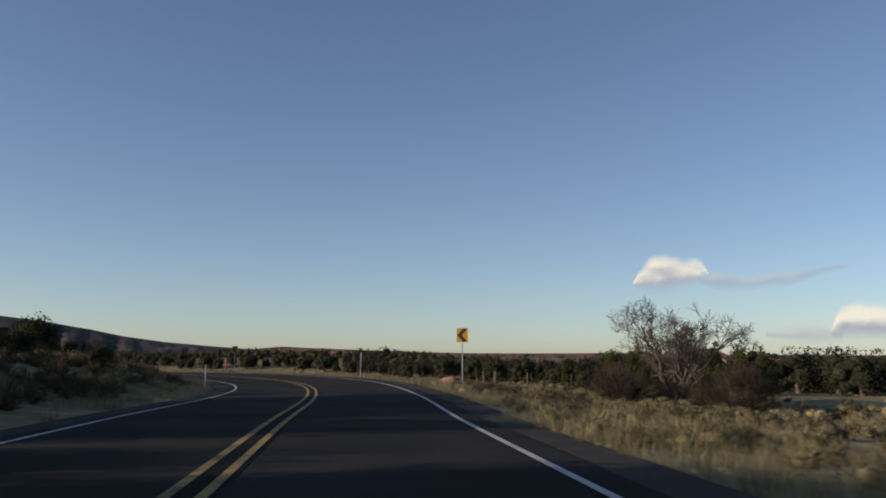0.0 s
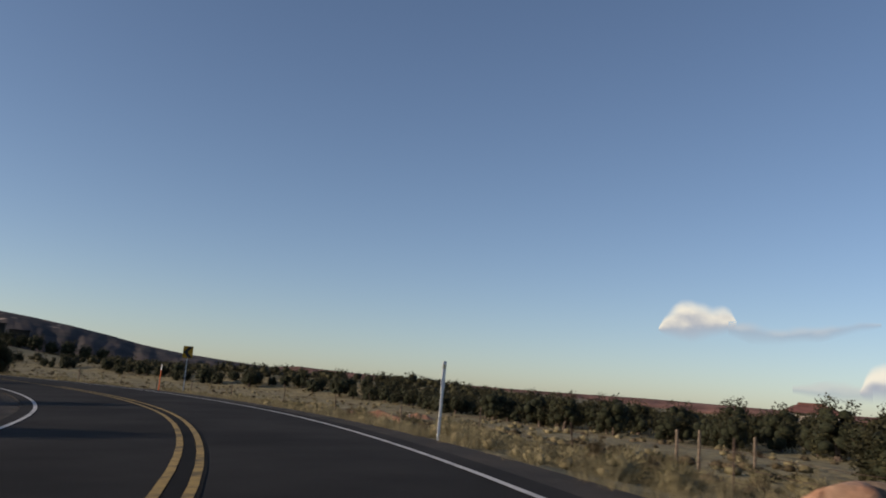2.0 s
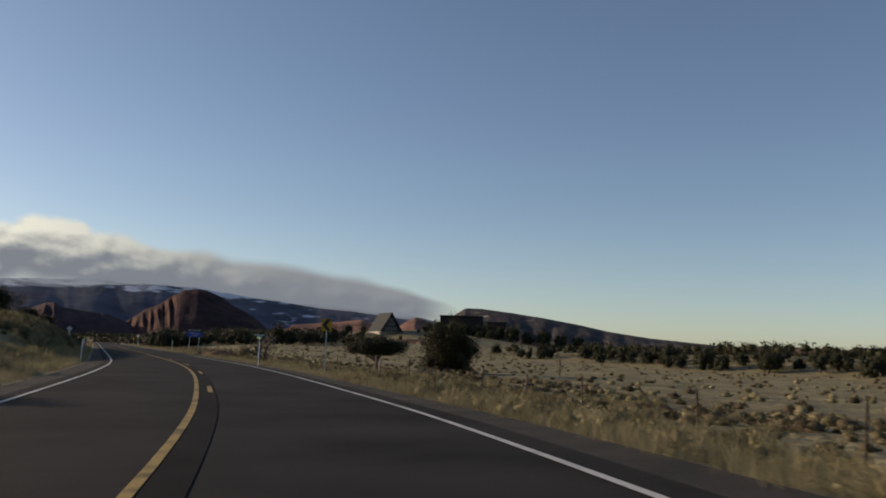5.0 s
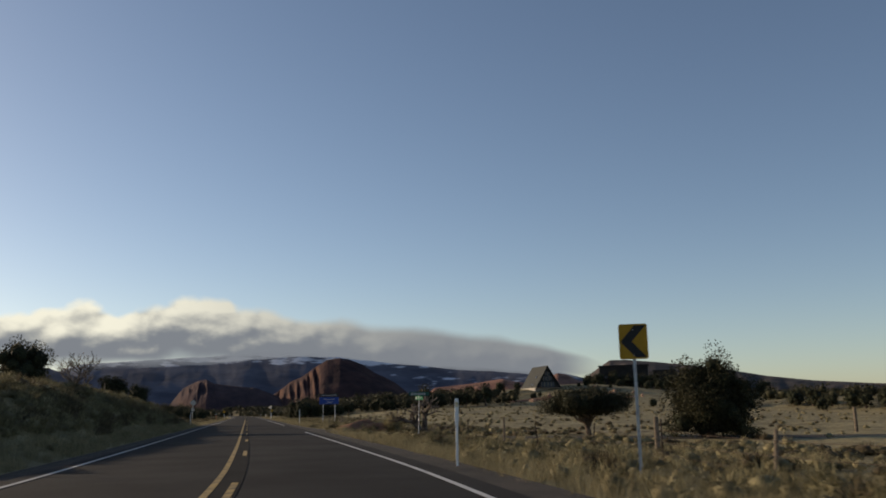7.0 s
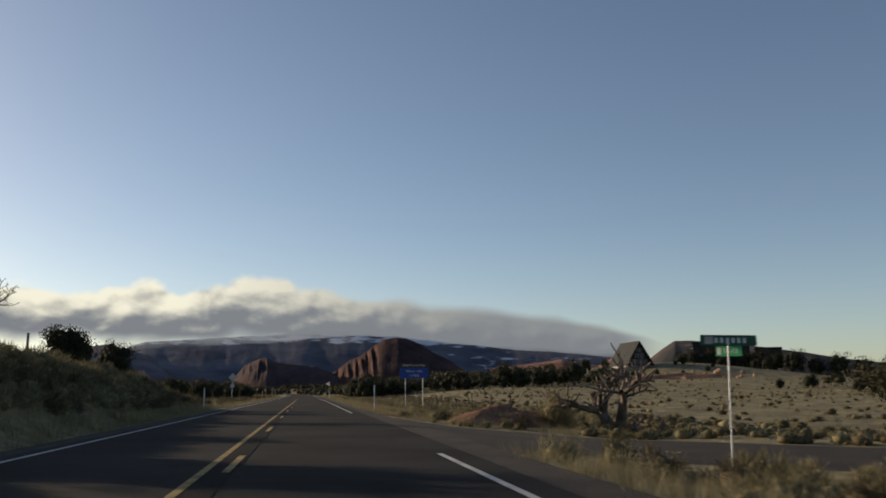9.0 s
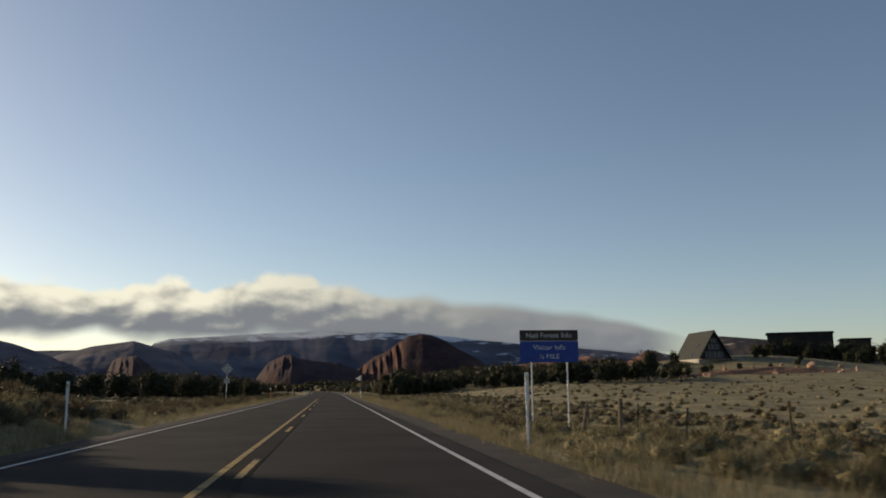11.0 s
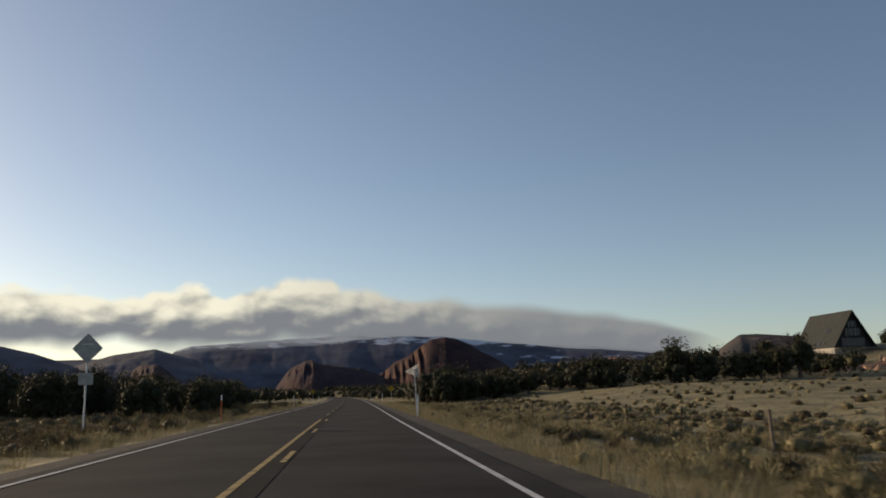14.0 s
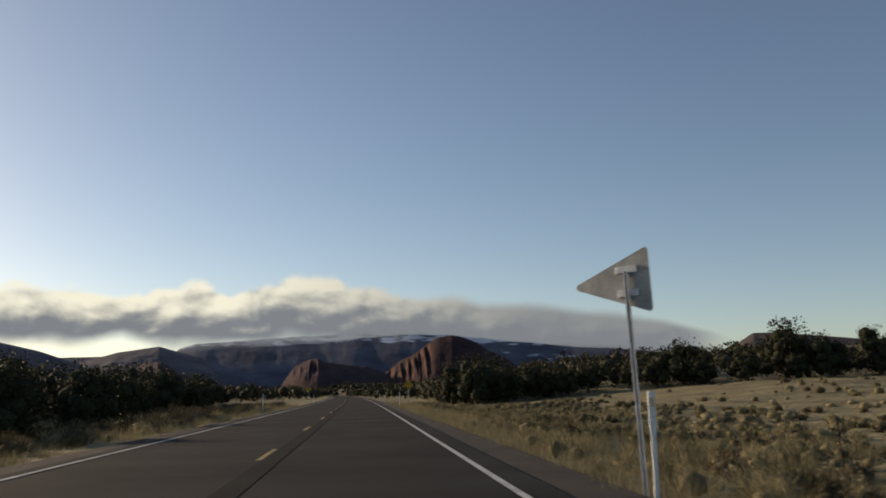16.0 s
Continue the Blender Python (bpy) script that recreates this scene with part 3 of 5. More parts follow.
tagged(new("side_road", mesh_np("side_road", verts, np.stack([i, i + 9, i + 10, i + 1], 1), M_DRIVE, shade=True)), "dark dirt and gravel side road joining the highway", "dirt road", kind="structure")

# ---- distant land ----
CENTRE = np.array([0.0, 200.0])


def ridge(name, label, profile, r_front, r_back, mat_, seed, rough=8.0, steep=0.55, flutes=0.0, ribs=None, recede=None):
    """A far mountain: the height of its crest by azimuth (degrees left of +y), a slope in front and one behind.
    ribs: the span of azimuth with bold cliff ribs and how deep they are; recede: how far the face falls back by azimuth."""
    az = np.array([p[0] for p in profile], float)
    h = np.array([p[1] for p in profile], float)
    order = np.argsort(az)
    az, h = az[order], h[order]
    a = np.arange(az[0], az[-1], 0.05)
    top = np.interp(a, az, h)
    kernel = np.exp(-(np.linspace(-2, 2, 9) ** 2))
    top = np.convolve(np.pad(top, 4, mode="edge"), kernel / kernel.sum(), "valid")
    n = len(a)
    depth = np.linspace(0, 1, 34)
    grid = np.empty((n, 35, 3))
    back = np.zeros(n)
    if recede:
        back = np.interp(a, [q[0] for q in sorted(recede)], [q[1] for q in sorted(recede)])
    bold = np.zeros(n)
    if ribs:
        bold = ribs[2] * smooth(ribs[0], ribs[0] + 0.5, a) * (1 - smooth(ribs[1] - 0.7, ribs[1], a))
    for j, u in enumerate(np.r_[depth, 1.25]):
        rise = u**steep if u <= 1 else 0.6
        wide = np.array([noise.fractal((q * 0.6 + seed * 7.3, u * 2.2, 3.1 * seed), 0.9, 2.1, 3) for q in a])
        cut = np.array([noise.turbulence((q * 0.75 + seed * 3.1, u * 0.9, 5.7 * seed), 2, False) for q in a])
        rib = np.array([abs(noise.noise((q * 1.7 + seed, u * 0.9, 9.1))) + 0.35 * abs(noise.noise((q * 4.6, u * 1.6, seed * 2.7))) for q in a])
        mid = 4 * u * (1 - u) if u <= 1 else 0.0
        rr = r_front + (r_back - r_front) * u + back + flutes * (cut - 0.6) * 1.25 * mid + bold * (rib - 0.3) * 6.7 * u * u * max(1 - u, 0.0)
        z = top * rise + rough * wide * mid * 1.5 + 0.10 * rough * wide * (u > 0.9)
        t = np.radians(a)
        grid[:, j, 0] = CENTRE[0] - np.sin(t) * rr
        grid[:, j, 1] = CENTRE[1] + np.cos(t) * rr
        grid[:, j, 2] = z * (1 + back / r_front) - (25 if j == 0 else 0)
    i = (np.arange(n - 1)[:, None] * 35 + np.arange(34)[None]).ravel()
    me = mesh_np(name, grid.reshape(-1, 3), np.stack([i, i + 35, i + 36, i + 1], 1), mat_, shade=True)
    return tagged(new(name, me), label, "mountain", kind="structure")


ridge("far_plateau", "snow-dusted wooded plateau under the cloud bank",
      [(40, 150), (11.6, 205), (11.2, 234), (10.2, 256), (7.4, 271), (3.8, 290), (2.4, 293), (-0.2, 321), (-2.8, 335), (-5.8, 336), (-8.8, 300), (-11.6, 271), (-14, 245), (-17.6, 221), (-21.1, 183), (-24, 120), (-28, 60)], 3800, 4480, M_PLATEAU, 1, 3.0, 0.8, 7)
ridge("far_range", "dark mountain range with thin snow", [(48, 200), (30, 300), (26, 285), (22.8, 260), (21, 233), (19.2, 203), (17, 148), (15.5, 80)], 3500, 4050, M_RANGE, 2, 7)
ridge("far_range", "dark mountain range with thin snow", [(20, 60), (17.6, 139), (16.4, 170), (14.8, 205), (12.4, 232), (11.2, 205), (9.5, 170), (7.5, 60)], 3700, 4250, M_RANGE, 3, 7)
ridge("red_butte", "red sandstone butte with a dark rounded top",
      [(-0.2, 0), (-0.6, 21), (-1.3, 62), (-2.4, 112), (-2.8, 135), (-3.5, 152), (-4.5, 198), (-5.2, 226), (-6.1, 234), (-6.9, 223), (-7.65, 203), (-8.4, 169), (-9.1, 149), (-9.8, 124), (-10.5, 88), (-11.6, 16), (-12, 0)], 3330, 3700, M_BUTTE, 4, 3, 0.80, 8, ribs=(-4.9, -1.0, 130), recede=[(-12, 0), (-5.0, 0), (-4.0, 50), (-2.6, 150), (-0.2, 280)])
ridge("red_cliffs", "red sandstone cliffs below the plateau", [(5.5, 0), (5, 28), (4.5, 75), (4, 114), (3.1, 142), (2.6, 148), (2.15, 130), (0.9, 119), (-0.6, 109), (-2, 73), (-2.8, 17), (-3.2, 0)], 3480, 3680, M_CLIFF, 5, 3, 0.6, 12, ribs=(1.8, 5.0, 80), recede=[(-3.2, 0), (2.6, 0), (3.4, 40), (4.4, 120), (5.5, 170)])
ridge("red_cliffs", "red sandstone cliffs below the plateau", [(14.6, 0), (14.2, 37), (13.9, 62), (13.6, 116), (13.1, 135), (12.1, 136), (11.4, 103), (10.4, 36), (9.5, 0)], 3350, 3620, M_CLIFF, 6, 4, 0.6, 12, ribs=(11.0, 14.5, 80), recede=[(9.5, 0), (12.4, 0), (13.4, 110), (14.6, 240)])
ridge("wooded_mesa", "dark wooded mesa with pale rock bands",
      [(-21.5, 20), (-22.7, 76), (-23.5, 100), (-24.4, 123), (-25.4, 123), (-27.4, 115), (-29.7, 103), (-32.2, 87), (-34.2, 71), (-37, 56), (-40.5, 45), (-46, 30), (-52, 10)], 1950, 2260, M_MESA, 7, 3.0, 0.65, 25)
ridge("tan_cliffs", "low tan and red cliffs before the mountains",
      [(-9, 20), (-11, 43), (-12.1, 65), (-12.5, 80), (-15.6, 96), (-17.1, 107), (-17.9, 97), (-19.5, 83), (-20.2, 105), (-20.8, 123), (-21.5, 116), (-22, 98), (-23.4, 80), (-26, 30)], 2750, 3000, M_REDRIDGE, 8, 4, 0.6, 25)
ridge("red_ridge", "long low red rock ridge on the horizon",
      [(-36, 8), (-40.7, 34), (-43, 54), (-44.5, 61), (-46.5, 56), (-50.5, 50), (-54.5, 43), (-58, 40), (-63, 40), (-68, 42), (-76, 36), (-95, 30), (-130, 30)], 2700, 3000, M_REDRIDGE, 9, 3, 0.5, 25)


def cloud(name, label, profile, radius, mat_, shift=0.0):
    """A far cloud on a curved sheet: rows of azimuth, height of its foot and of its top."""
    p = np.array(sorted(profile), float)
    a = np.arange(p[0, 0], p[-1, 0] + 0.01, 0.1)
    near = radius / 4700
    lo, hi = near * np.interp(a, p[:, 0], p[:, 1]), near * np.interp(a, p[:, 0], p[:, 2])
    kernel = np.exp(-(np.linspace(-2, 2, 9) ** 2))
    hi = np.convolve(np.pad(hi, 4, mode="edge"), kernel / kernel.sum(), "valid")
    v = np.linspace(-0.25, 1.25, 13)
    t = np.radians(a)
    grid = np.empty((len(a), 13, 3))
    grid[..., 0] = (CENTRE[0] - np.sin(t) * radius)[:, None]
    grid[..., 1] = (CENTRE[1] + np.cos(t) * radius)[:, None]
    grid[..., 2] = lo[:, None] + (hi - lo)[:, None] * v[None]
    uv = np.stack([np.repeat(a + shift, 13), grid[..., 2].ravel() / radius * 57.3], 1)
    i = (np.arange(len(a) - 1)[:, None] * 13 + np.arange(12)[None]).ravel()
    me = mesh_np(name, grid.reshape(-1, 3), np.stack([i, i + 13, i + 14, i + 1], 1), mat_, uv)
    own = np.stack([np.repeat(a + shift, 13), np.tile(v, len(a))], 1)
    layer = me.uv_layers.new(name="Rise")
    layer.data.foreach_set("uv", own[np.stack([i, i + 13, i + 14, i + 1], 1).ravel()].astype(np.float32).ravel())
    ob = new(name, me)
    ob.visible_shadow = False
    return tagged(ob, label, "cloud", kind="structure")


cloud("cloud_bank", "long bank of grey cloud with sunlit white tops over the mountains",
      [(70, 340, 620), (40, 310, 570), (21.3, 277, 546), (19.5, 277, 562), (17.4, 277, 552), (16.1, 285, 528), (14.6, 318, 520), (13.4, 300, 510), (12.6, 288, 543), (11.4, 262, 556), (10.6, 262, 590), (10.1, 262, 601), (9.2, 265, 580), (8.3, 268, 530), (7.9, 270, 532),
       (7.2, 275, 577), (6.3, 275, 616), (5.3, 278, 618), (4.4, 280, 664), (2.5, 283, 642), (1.3, 285, 615), (0.9, 285, 566), (0.1, 285, 576), (-0.8, 287, 598), (-2.3, 288, 540), (-4.2, 285, 524), (-6.1, 268, 536), (-8.3, 245, 486), (-10.9, 225, 476), (-13.9, 205, 446), (-16.8, 190, 411), (-19.2, 182, 363), (-20.9, 180, 327), (-22.7, 180, 290), (-24.4, 180, 220)], 4340, M_CLOUD)
cloud("small_cloud", "small sunlit cumulus cloud", [(-68.2, 438, 440), (-68.4, 430, 500), (-69.0, 422, 545), (-69.6, 415, 585), (-70.3, 412, 602), (-71.1, 420, 592), (-71.5, 430, 570), (-72.3, 450, 572), (-72.9, 465, 552), (-73.1, 480, 490)], 4700, M_PUFF, 90)
cloud("small_cloud", "thin grey wisp of cloud", [(-72.6, 440, 490), (-74, 410, 500), (-75.8, 400, 470), (-78.2, 430, 490), (-80.4, 480, 530), (-81.5, 500, 520)], 4700, M_WISP, 90)
cloud("small_cloud", "thin pale cloud low over the plain", [(-76.5, 150, 180), (-78, 130, 195), (-79.5, 125, 210), (-81, 130, 200)], 4690, M_WISP, 95)
cloud("small_cloud", "bright cumulus cloud low over the plain", [(-80.3, 160, 165), (-80.5, 150, 230), (-80.9, 142, 285), (-81.7, 135, 302), (-82.6, 132, 296), (-83.4, 128, 306), (-84.6, 130, 280), (-85.6, 140, 240), (-86, 150, 160)], 4700, M_PUFF, 95)

# ---- signs and posts ----
def heading(s):
    """The road's direction at a station, in degrees left of +y."""
    x, y = np.interp(s, STATION, AHEAD[:, 0]), np.interp(s, STATION, AHEAD[:, 1])
    return math.degrees(math.atan2(-x, y))


def channel_post(height, width=0.065, under=0.35):
    """A steel channel post, standing on z = 0 and set into the ground."""
    bm = bmesh.new()
    w, d, t = width / 2, 0.03, 0.004
    outline = [(-w, 0), (-w * 0.6, 0), (-w * 0.45, d), (w * 0.45, d), (w * 0.6, 0), (w, 0), (w, t), (w * 0.68, t), (w * 0.5, d + t), (-w * 0.5, d + t), (-w * 0.68, t), (-w, t)]
    face = bm.faces.new([bm.verts.new((x, y, -under)) for x, y in outline])
    up = bmesh.ops.extrude_face_region(bm, geom=[face])["geom"]
    bmesh.ops.translate(bm, vec=(0, 0, height + under), verts=[g for g in up if isinstance(g, bmesh.types.BMVert)])
    bmesh.ops.recalc_face_normals(bm, faces=bm.faces)
    return bm


def round_post(height, radius, under=0.35, sides=12, top=None):
    bm = bmesh.new()
    bmesh.ops.create_cone(bm, cap_ends=True, segments=sides, radius1=radius, radius2=radius if top is None else top, depth=height + under, matrix=Matrix.Translation((0, 0, (height - under) / 2)))
    return bm


def bolts(parent, spots):
    for x, y, z in spots:
        bm = bmesh.new()
        bmesh.ops.create_cone(bm, cap_ends=True, segments=6, radius1=0.011, radius2=0.009, depth=0.012, matrix=Matrix.Translation((x, y, z)) @ Matrix.Rotation(radians(90), 4, "X"))
        part("bolt", bm, M_STEEL, parent)


def chevron_sign(x, y, turn, bottom, top, lean=0.0, label="yellow chevron curve sign with a black arrow on a steel post"):
    z = ground_at(x, y)
    ob = thing("chevron_sign", label, "road sign", pose(x, y, z, 0, lean, turn), "curve chevrons")
    h = top - bottom
    mid = (top + bottom) / 2 - z
    part("post", channel_post(mid + 0.25), M_STEEL, ob, "galvanised steel channel post")
    w = 0.61
    panel = part("panel", plate(w, h, 0.05, 0.004), M_SIGNYELLOW, ob, "yellow reflective panel", pose(0, -0.012, mid))
    u, v = w / 2 - 0.03, h / 2 - 0.035
    arrow = [(-u, 0), (0.03, v), (u, v), (-0.03, 0), (u, -v), (0.03, -v)]
    part("arrow", plate(0, 0, 0, 0.003, arrow), M_BLACK, panel, "black chevron arrow", pose(0, -0.004, 0))
    rim = plate(w - 0.02, h - 0.02, 0.045, 0.002)
    part("border", rim, M_BLACK, panel, "thin dark border", pose(0, 0.006, 0) @ Matrix.Diagonal((1.03, 1, 1.02, 1)))
    bolts(panel, [(0, -0.008, 0.25), (0, -0.008, -0.3)])
    return ob


chevron_sign(-19.9, 86.75, -70, 2.25, 3.0, label="sunlit yellow chevron sign with a black arrow on a steel post")
chevron_sign(4.0, 132.85, -29, 2.16, 2.91)
chevron_sign(8.4, 181.05, -27, 2.10, 2.86, label="shaded yellow chevron sign on a post before a juniper")


def marker_post(x, y, turn, height=1.25, lean=0.0, tilt=0.0, name="delineator_post", mat_=M_POSTWHITE, label="white flexible road delineator post with a flattened top"):
    z = ground_at(x, y)
    ob = thing(name, label, "road post", pose(x, y, z, tilt, lean, turn), "delineator posts")
    pts = [(-0.026, -0.3), (0.026, -0.3), (0.026, height * 0.60), (0.04, height * 0.68), (0.04, height - 0.02), (0.032, height), (-0.032, height), (-0.04, height - 0.02), (-0.04, height * 0.68), (-0.026, height * 0.60)]
    bm = plate(0, 0, 0, 0.022, pts)
    part("post", bm, mat_, ob)
    part("reflector", plate(0.06, 0.10, 0.012, 0.004), M_REFLECT, ob, "small pale reflector", pose(0, -0.005, height - 0.12))
    return ob


marker_post(-14.65, 98.5, -36, 1.72, 1.0)
marker_post(-26.6, 99.3, -42, 1.32)
marker_post(4.5, 181.4, -6, 1.42, 0.5)
marker_post(-5.1, 183.0, 0, 1.25, 3)
marker_post(5.67, 255.2, 0, 1.64)
marker_post(-5.7, 262.0, 0, 1.4)
marker_post(-5.4, 330.5 + 66, 0, 1.35)
marker_post(5.3, 404.0, 0, 1.3)
marker_post(5.06, 339.8, 0, 1.22, label="white delineator post beside the back of a pennant sign")
marker_post(5.2, 470.0, 0, 1.2)
marker_post(-5.4, 470.0, 0, 1.2)
marker_post(9.6, 318.0, 0, 0.42, name="survey_stub", label="short white stub post in the grass")
marker_post(19.5, 127.0, -30, 0.5, name="survey_stub", label="short white stub post in the grass")


def stake(x, y, height, lean, label):
    z = ground_at(x, y)
    ob = thing("snow_stake", label, "road post", pose(x, y, z, 0, lean, 20), "orange stakes")
    part("shaft", round_post(height * 0.80, 0.034, sides=10), M_ORANGE, ob)
    top_ = plate(0.075, height * 0.22, 0.012, 0.02)
    part("top", top_, M_POSTWHITE, ob, "flattened pale reflective top", pose(0, -0.01, height * 0.89))


stake(-0.47, 129.0, 1.5, 2.0, "orange snow stake leaning beside the road")
stake(-5.7, 342.6, 1.5, 0.0, "orange snow stake in the roadside grass")


def words(body, size, material_, parent, m, name="lettering", label=""):
    curve = bpy.data.curves.new(name, "FONT")
    curve.body, curve.size, curve.align_x, curve.align_y, curve.extrude = body, size, "CENTER", "CENTER", 0.0015
    held = bpy.data.objects.new(name, curve)
    scene.collection.objects.link(held)
    bpy.context.view_layer.update()
    me = bpy.data.meshes.new_from_object(held.evaluated_get(bpy.context.evaluated_depsgraph_get()))
    bpy.data.objects.remove(held)
    me.materials.clear()
    me.materials.append(material_)
    return part(name, me, material_, parent, label, m @ Matrix.Rotation(radians(90), 4, "X"))


def line_of_words(body, size, material_, parent, z, gap=0.42):
    """A centred line, each word a part of its own."""
    made = [words(w, size, material_, parent, pose(0, -0.004, z), "word", "white lettering") for w in body.split(" ")]
    wide = [max(v.co.x for v in ob.data.vertices) - min(v.co.x for v in ob.data.vertices) for ob in made]
    x = -(sum(wide) + gap * size * (len(made) - 1)) / 2
    for ob, w in zip(made, wide):
        ob.matrix_basis = pose(x + w / 2, -0.004, z) @ Matrix.Rotation(radians(90), 4, "X")
        x += w + gap * size


# blue information sign on two posts
bx, by = 10.15, 270.4
bz = ground_at(bx, by)
info = thing("information_sign", "blue and brown roadside information sign on two steel posts", "road sign", pose(bx, by, bz, 0, 0, -4))
SW, SH, SB = 2.36, 1.28, 2.12 - bz
for px in (-0.72, 0.72):
    part("post", round_post(SB + SH * 0.9, 0.030), M_STEEL, info, "round galvanised post", pose(px, 0.045, 0))
low = part("panel", plate(SW, SH * 0.66, 0.03, 0.004), M_BLUE, info, "blue lower panel", pose(0, 0, SB + SH * 0.33))
high = part("panel", plate(SW, SH * 0.335, 0.03, 0.004), M_BROWN, info, "dark brown upper panel", pose(0, 0, SB + SH * 0.832))
line_of_words("Natl Forest Info", 0.285, M_LETTER, high, 0)
line_of_words("Visitor Info", 0.285, M_LETTER, low, 0.16)
line_of_words("\u00bd MILE", 0.265, M_LETTER, low, -0.20)
for pz in (0.2, -0.2):
    part("rail", box(SW * 0.96, 0.03, 0.05, (0, 0.022, 0)), M_ALU, info, "aluminium back rail", pose(0, 0, SB + SH / 2 + pz * 2))

# green street-name sign
sx, sy = 11.15, 219.0
sz = ground_at(sx, sy)
street = thing("street_name_sign", "green street-name blades crossed on a thin steel post", "road sign", pose(sx, sy, sz, 0, 1.5, 0))
top = 2.10 - sz
part("post", round_post(top, 0.021), M_STEEL, street)
part("cap", round_post(0.09, 0.035, 0.02), M_STEEL, street, "post cap", pose(0, 0, top))
one = part("blade", plate(0.64, 0.24, 0.02, 0.005), M_GREEN, street, "bright green lower blade", pose(0, -0.02, top - 0.17, 0, 0, -52))
words("SR-12", 0.15, M_LETTER, one, pose(0.05, -0.004, 0), label="white lettering")
part("emblem", plate(0.09, 0.16, 0.01, 0.002), M_LETTER, one, "pale emblem square", pose(-0.24, -0.004, 0))

two = part("blade", plate(1.30, 0.25, 0.02, 0.005), M_DARKGREEN, street, "dark green upper blade", pose(0.0, -0.02, top + 0.085, 0, 0, -16))
for k in range(6):
    part("lettering_bar", plate(0.075, 0.12, 0.004, 0.002), M_LETTER, two, "pale lettering bar", pose(-0.28 + k * 0.13, -0.004, 0))
part("emblem", plate(0.2, 0.17, 0.01, 0.002), M_ALU, two, "pale emblem square", pose(-0.45, -0.004, 0))

# pennant sign seen from behind
tx, ty = 5.02, 340.05
tz = ground_at(tx, ty)
pennant = thing("pennant_sign", "bare aluminium back of a no-passing pennant on a post", "road sign", pose(tx, ty, tz) @ Matrix.Rotation(radians(-2.2), 4, "Y") @ Matrix.Rotation(radians(-46), 4, "Z"))
PH = 2.38 - tz
part("post", channel_post(PH + 0.12), M_STEEL, pennant)
pts = []
for cx, cz, a0, a1 in ((0.36, 0.405, 95, -5), (0.36, -0.405, 5, -95), (-0.74, 0, 245, 115)):
    pts += [(cx + 0.05 * math.cos(radians(a)), cz + 0.05 * math.sin(radians(a))) for a in np.linspace(a0, a1, 6)]
pan = part("panel", plate(0, 0, 0, 0.004, pts), M_ALU, pennant, "dull aluminium back", pose(-0.05, 0.045, PH) @ Matrix.Scale(0.82, 4))
for pz in (0.17, -0.17):
    part("bracket", box(0.34, 0.03, 0.10, (0.06, -0.016, pz), 0.006), M_STEEL, pan, "steel bracket")

# diamond sign with a plaque, seen from behind
dx, dy = -9.6, 331.0
dz = ground_at(dx, dy)
diamond = thing("warning_sign", "grey aluminium back of a diamond warning sign with a plaque", "road sign", pose(dx, dy, dz, 0, 1.0, -4))
DH = 3.7
part("post", round_post(DH + 0.45, 0.038), M_STEEL, diamond)
part("panel", plate(0.91, 0.91, 0.05, 0.004), M_ALU, diamond, "diamond panel", pose(0, -0.045, DH + 0.12, 0, 45, 0))
part("plaque", plate(0.61, 0.50, 0.04, 0.004), M_ALU, diamond, "square plaque below", pose(0, -0.045, DH - 1.15))
part("bracket", box(0.5, 0.02, 0.05, (0, -0.05, DH + 0.3)), M_STEEL, diamond, "bracket")

# far yellow diamonds
for x, y, r in ((7.6, 430.0, 0), (-8.2, 505.0, 0)):
    ob = thing("warning_sign", "small yellow diamond warning sign far down the road", "road sign", pose(x, y, ground_at(x, y), 0, 0, r), "far diamond signs")
    part("post", channel_post(2.2), M_STEEL, ob)
    part("panel", plate(0.76, 0.76, 0.05, 0.004), M_SIGNYELLOW, ob, "yellow diamond panel", pose(0, -0.02, 2.45, 0, 45, 0))


# ---- wire fence along the road ----
def fence(s0, s1, d, seed, gap=5.3):
    rng = np.random.default_rng(seed)
    x0, y0 = along(s0, d)
    ob = thing("wire_fence", "sagging barbed wire fence on rusty stakes and old wooden posts", "fence", group="roadside fences")
    tops = []
    s = s0
    k = 0
    while s < s1:
        x, y = along(s, d + rng.normal(0, 0.12))
        z = ground_at(x, y)
        lean, tilt = rng.normal(0, 5), rng.normal(0, 4)
        if k % 4 == 2:
            h = rng.uniform(1.3, 1.5)
            part("fence_post", round_post(h, 0.06, 0.3, 8, 0.048), M_WOODPOST, ob, "grey weathered wooden post", pose(x, y, z, tilt, lean, rng.uniform(0, 90)))
        else:
            h = rng.uniform(1.3, 1.5)
            part("fence_post", channel_post(h, 0.05), M_RUST, ob, "thin rusty steel stake", pose(x, y, z, tilt, lean, rng.uniform(-20, 20)))
        tops.append((x, y, z))
        s += gap * rng.uniform(0.85, 1.2)
        k += 1
    for height in (0.35, 0.7, 1.05):
        line = []
        for a, b in zip(tops, tops[1:]):
            a, b = np.array(a), np.array(b)
            for u in (0, 0.33, 0.66):
                line.append(a + (b - a) * u + np.array([0, 0, height - 0.16 * u * (1 - u)]))
        v, f = tube(line, [0.006] * len(line), 3)
        part("wire", mesh_np("wire", v, f, M_RUST), M_RUST, ob, "rusty wire strand")
    return ob


fence(station_of(-19, 79), station_of(12.3, 214), 12.3, 1)
fence(station_of(12.3, 240), station_of(12.3, 352), 12.3, 2)


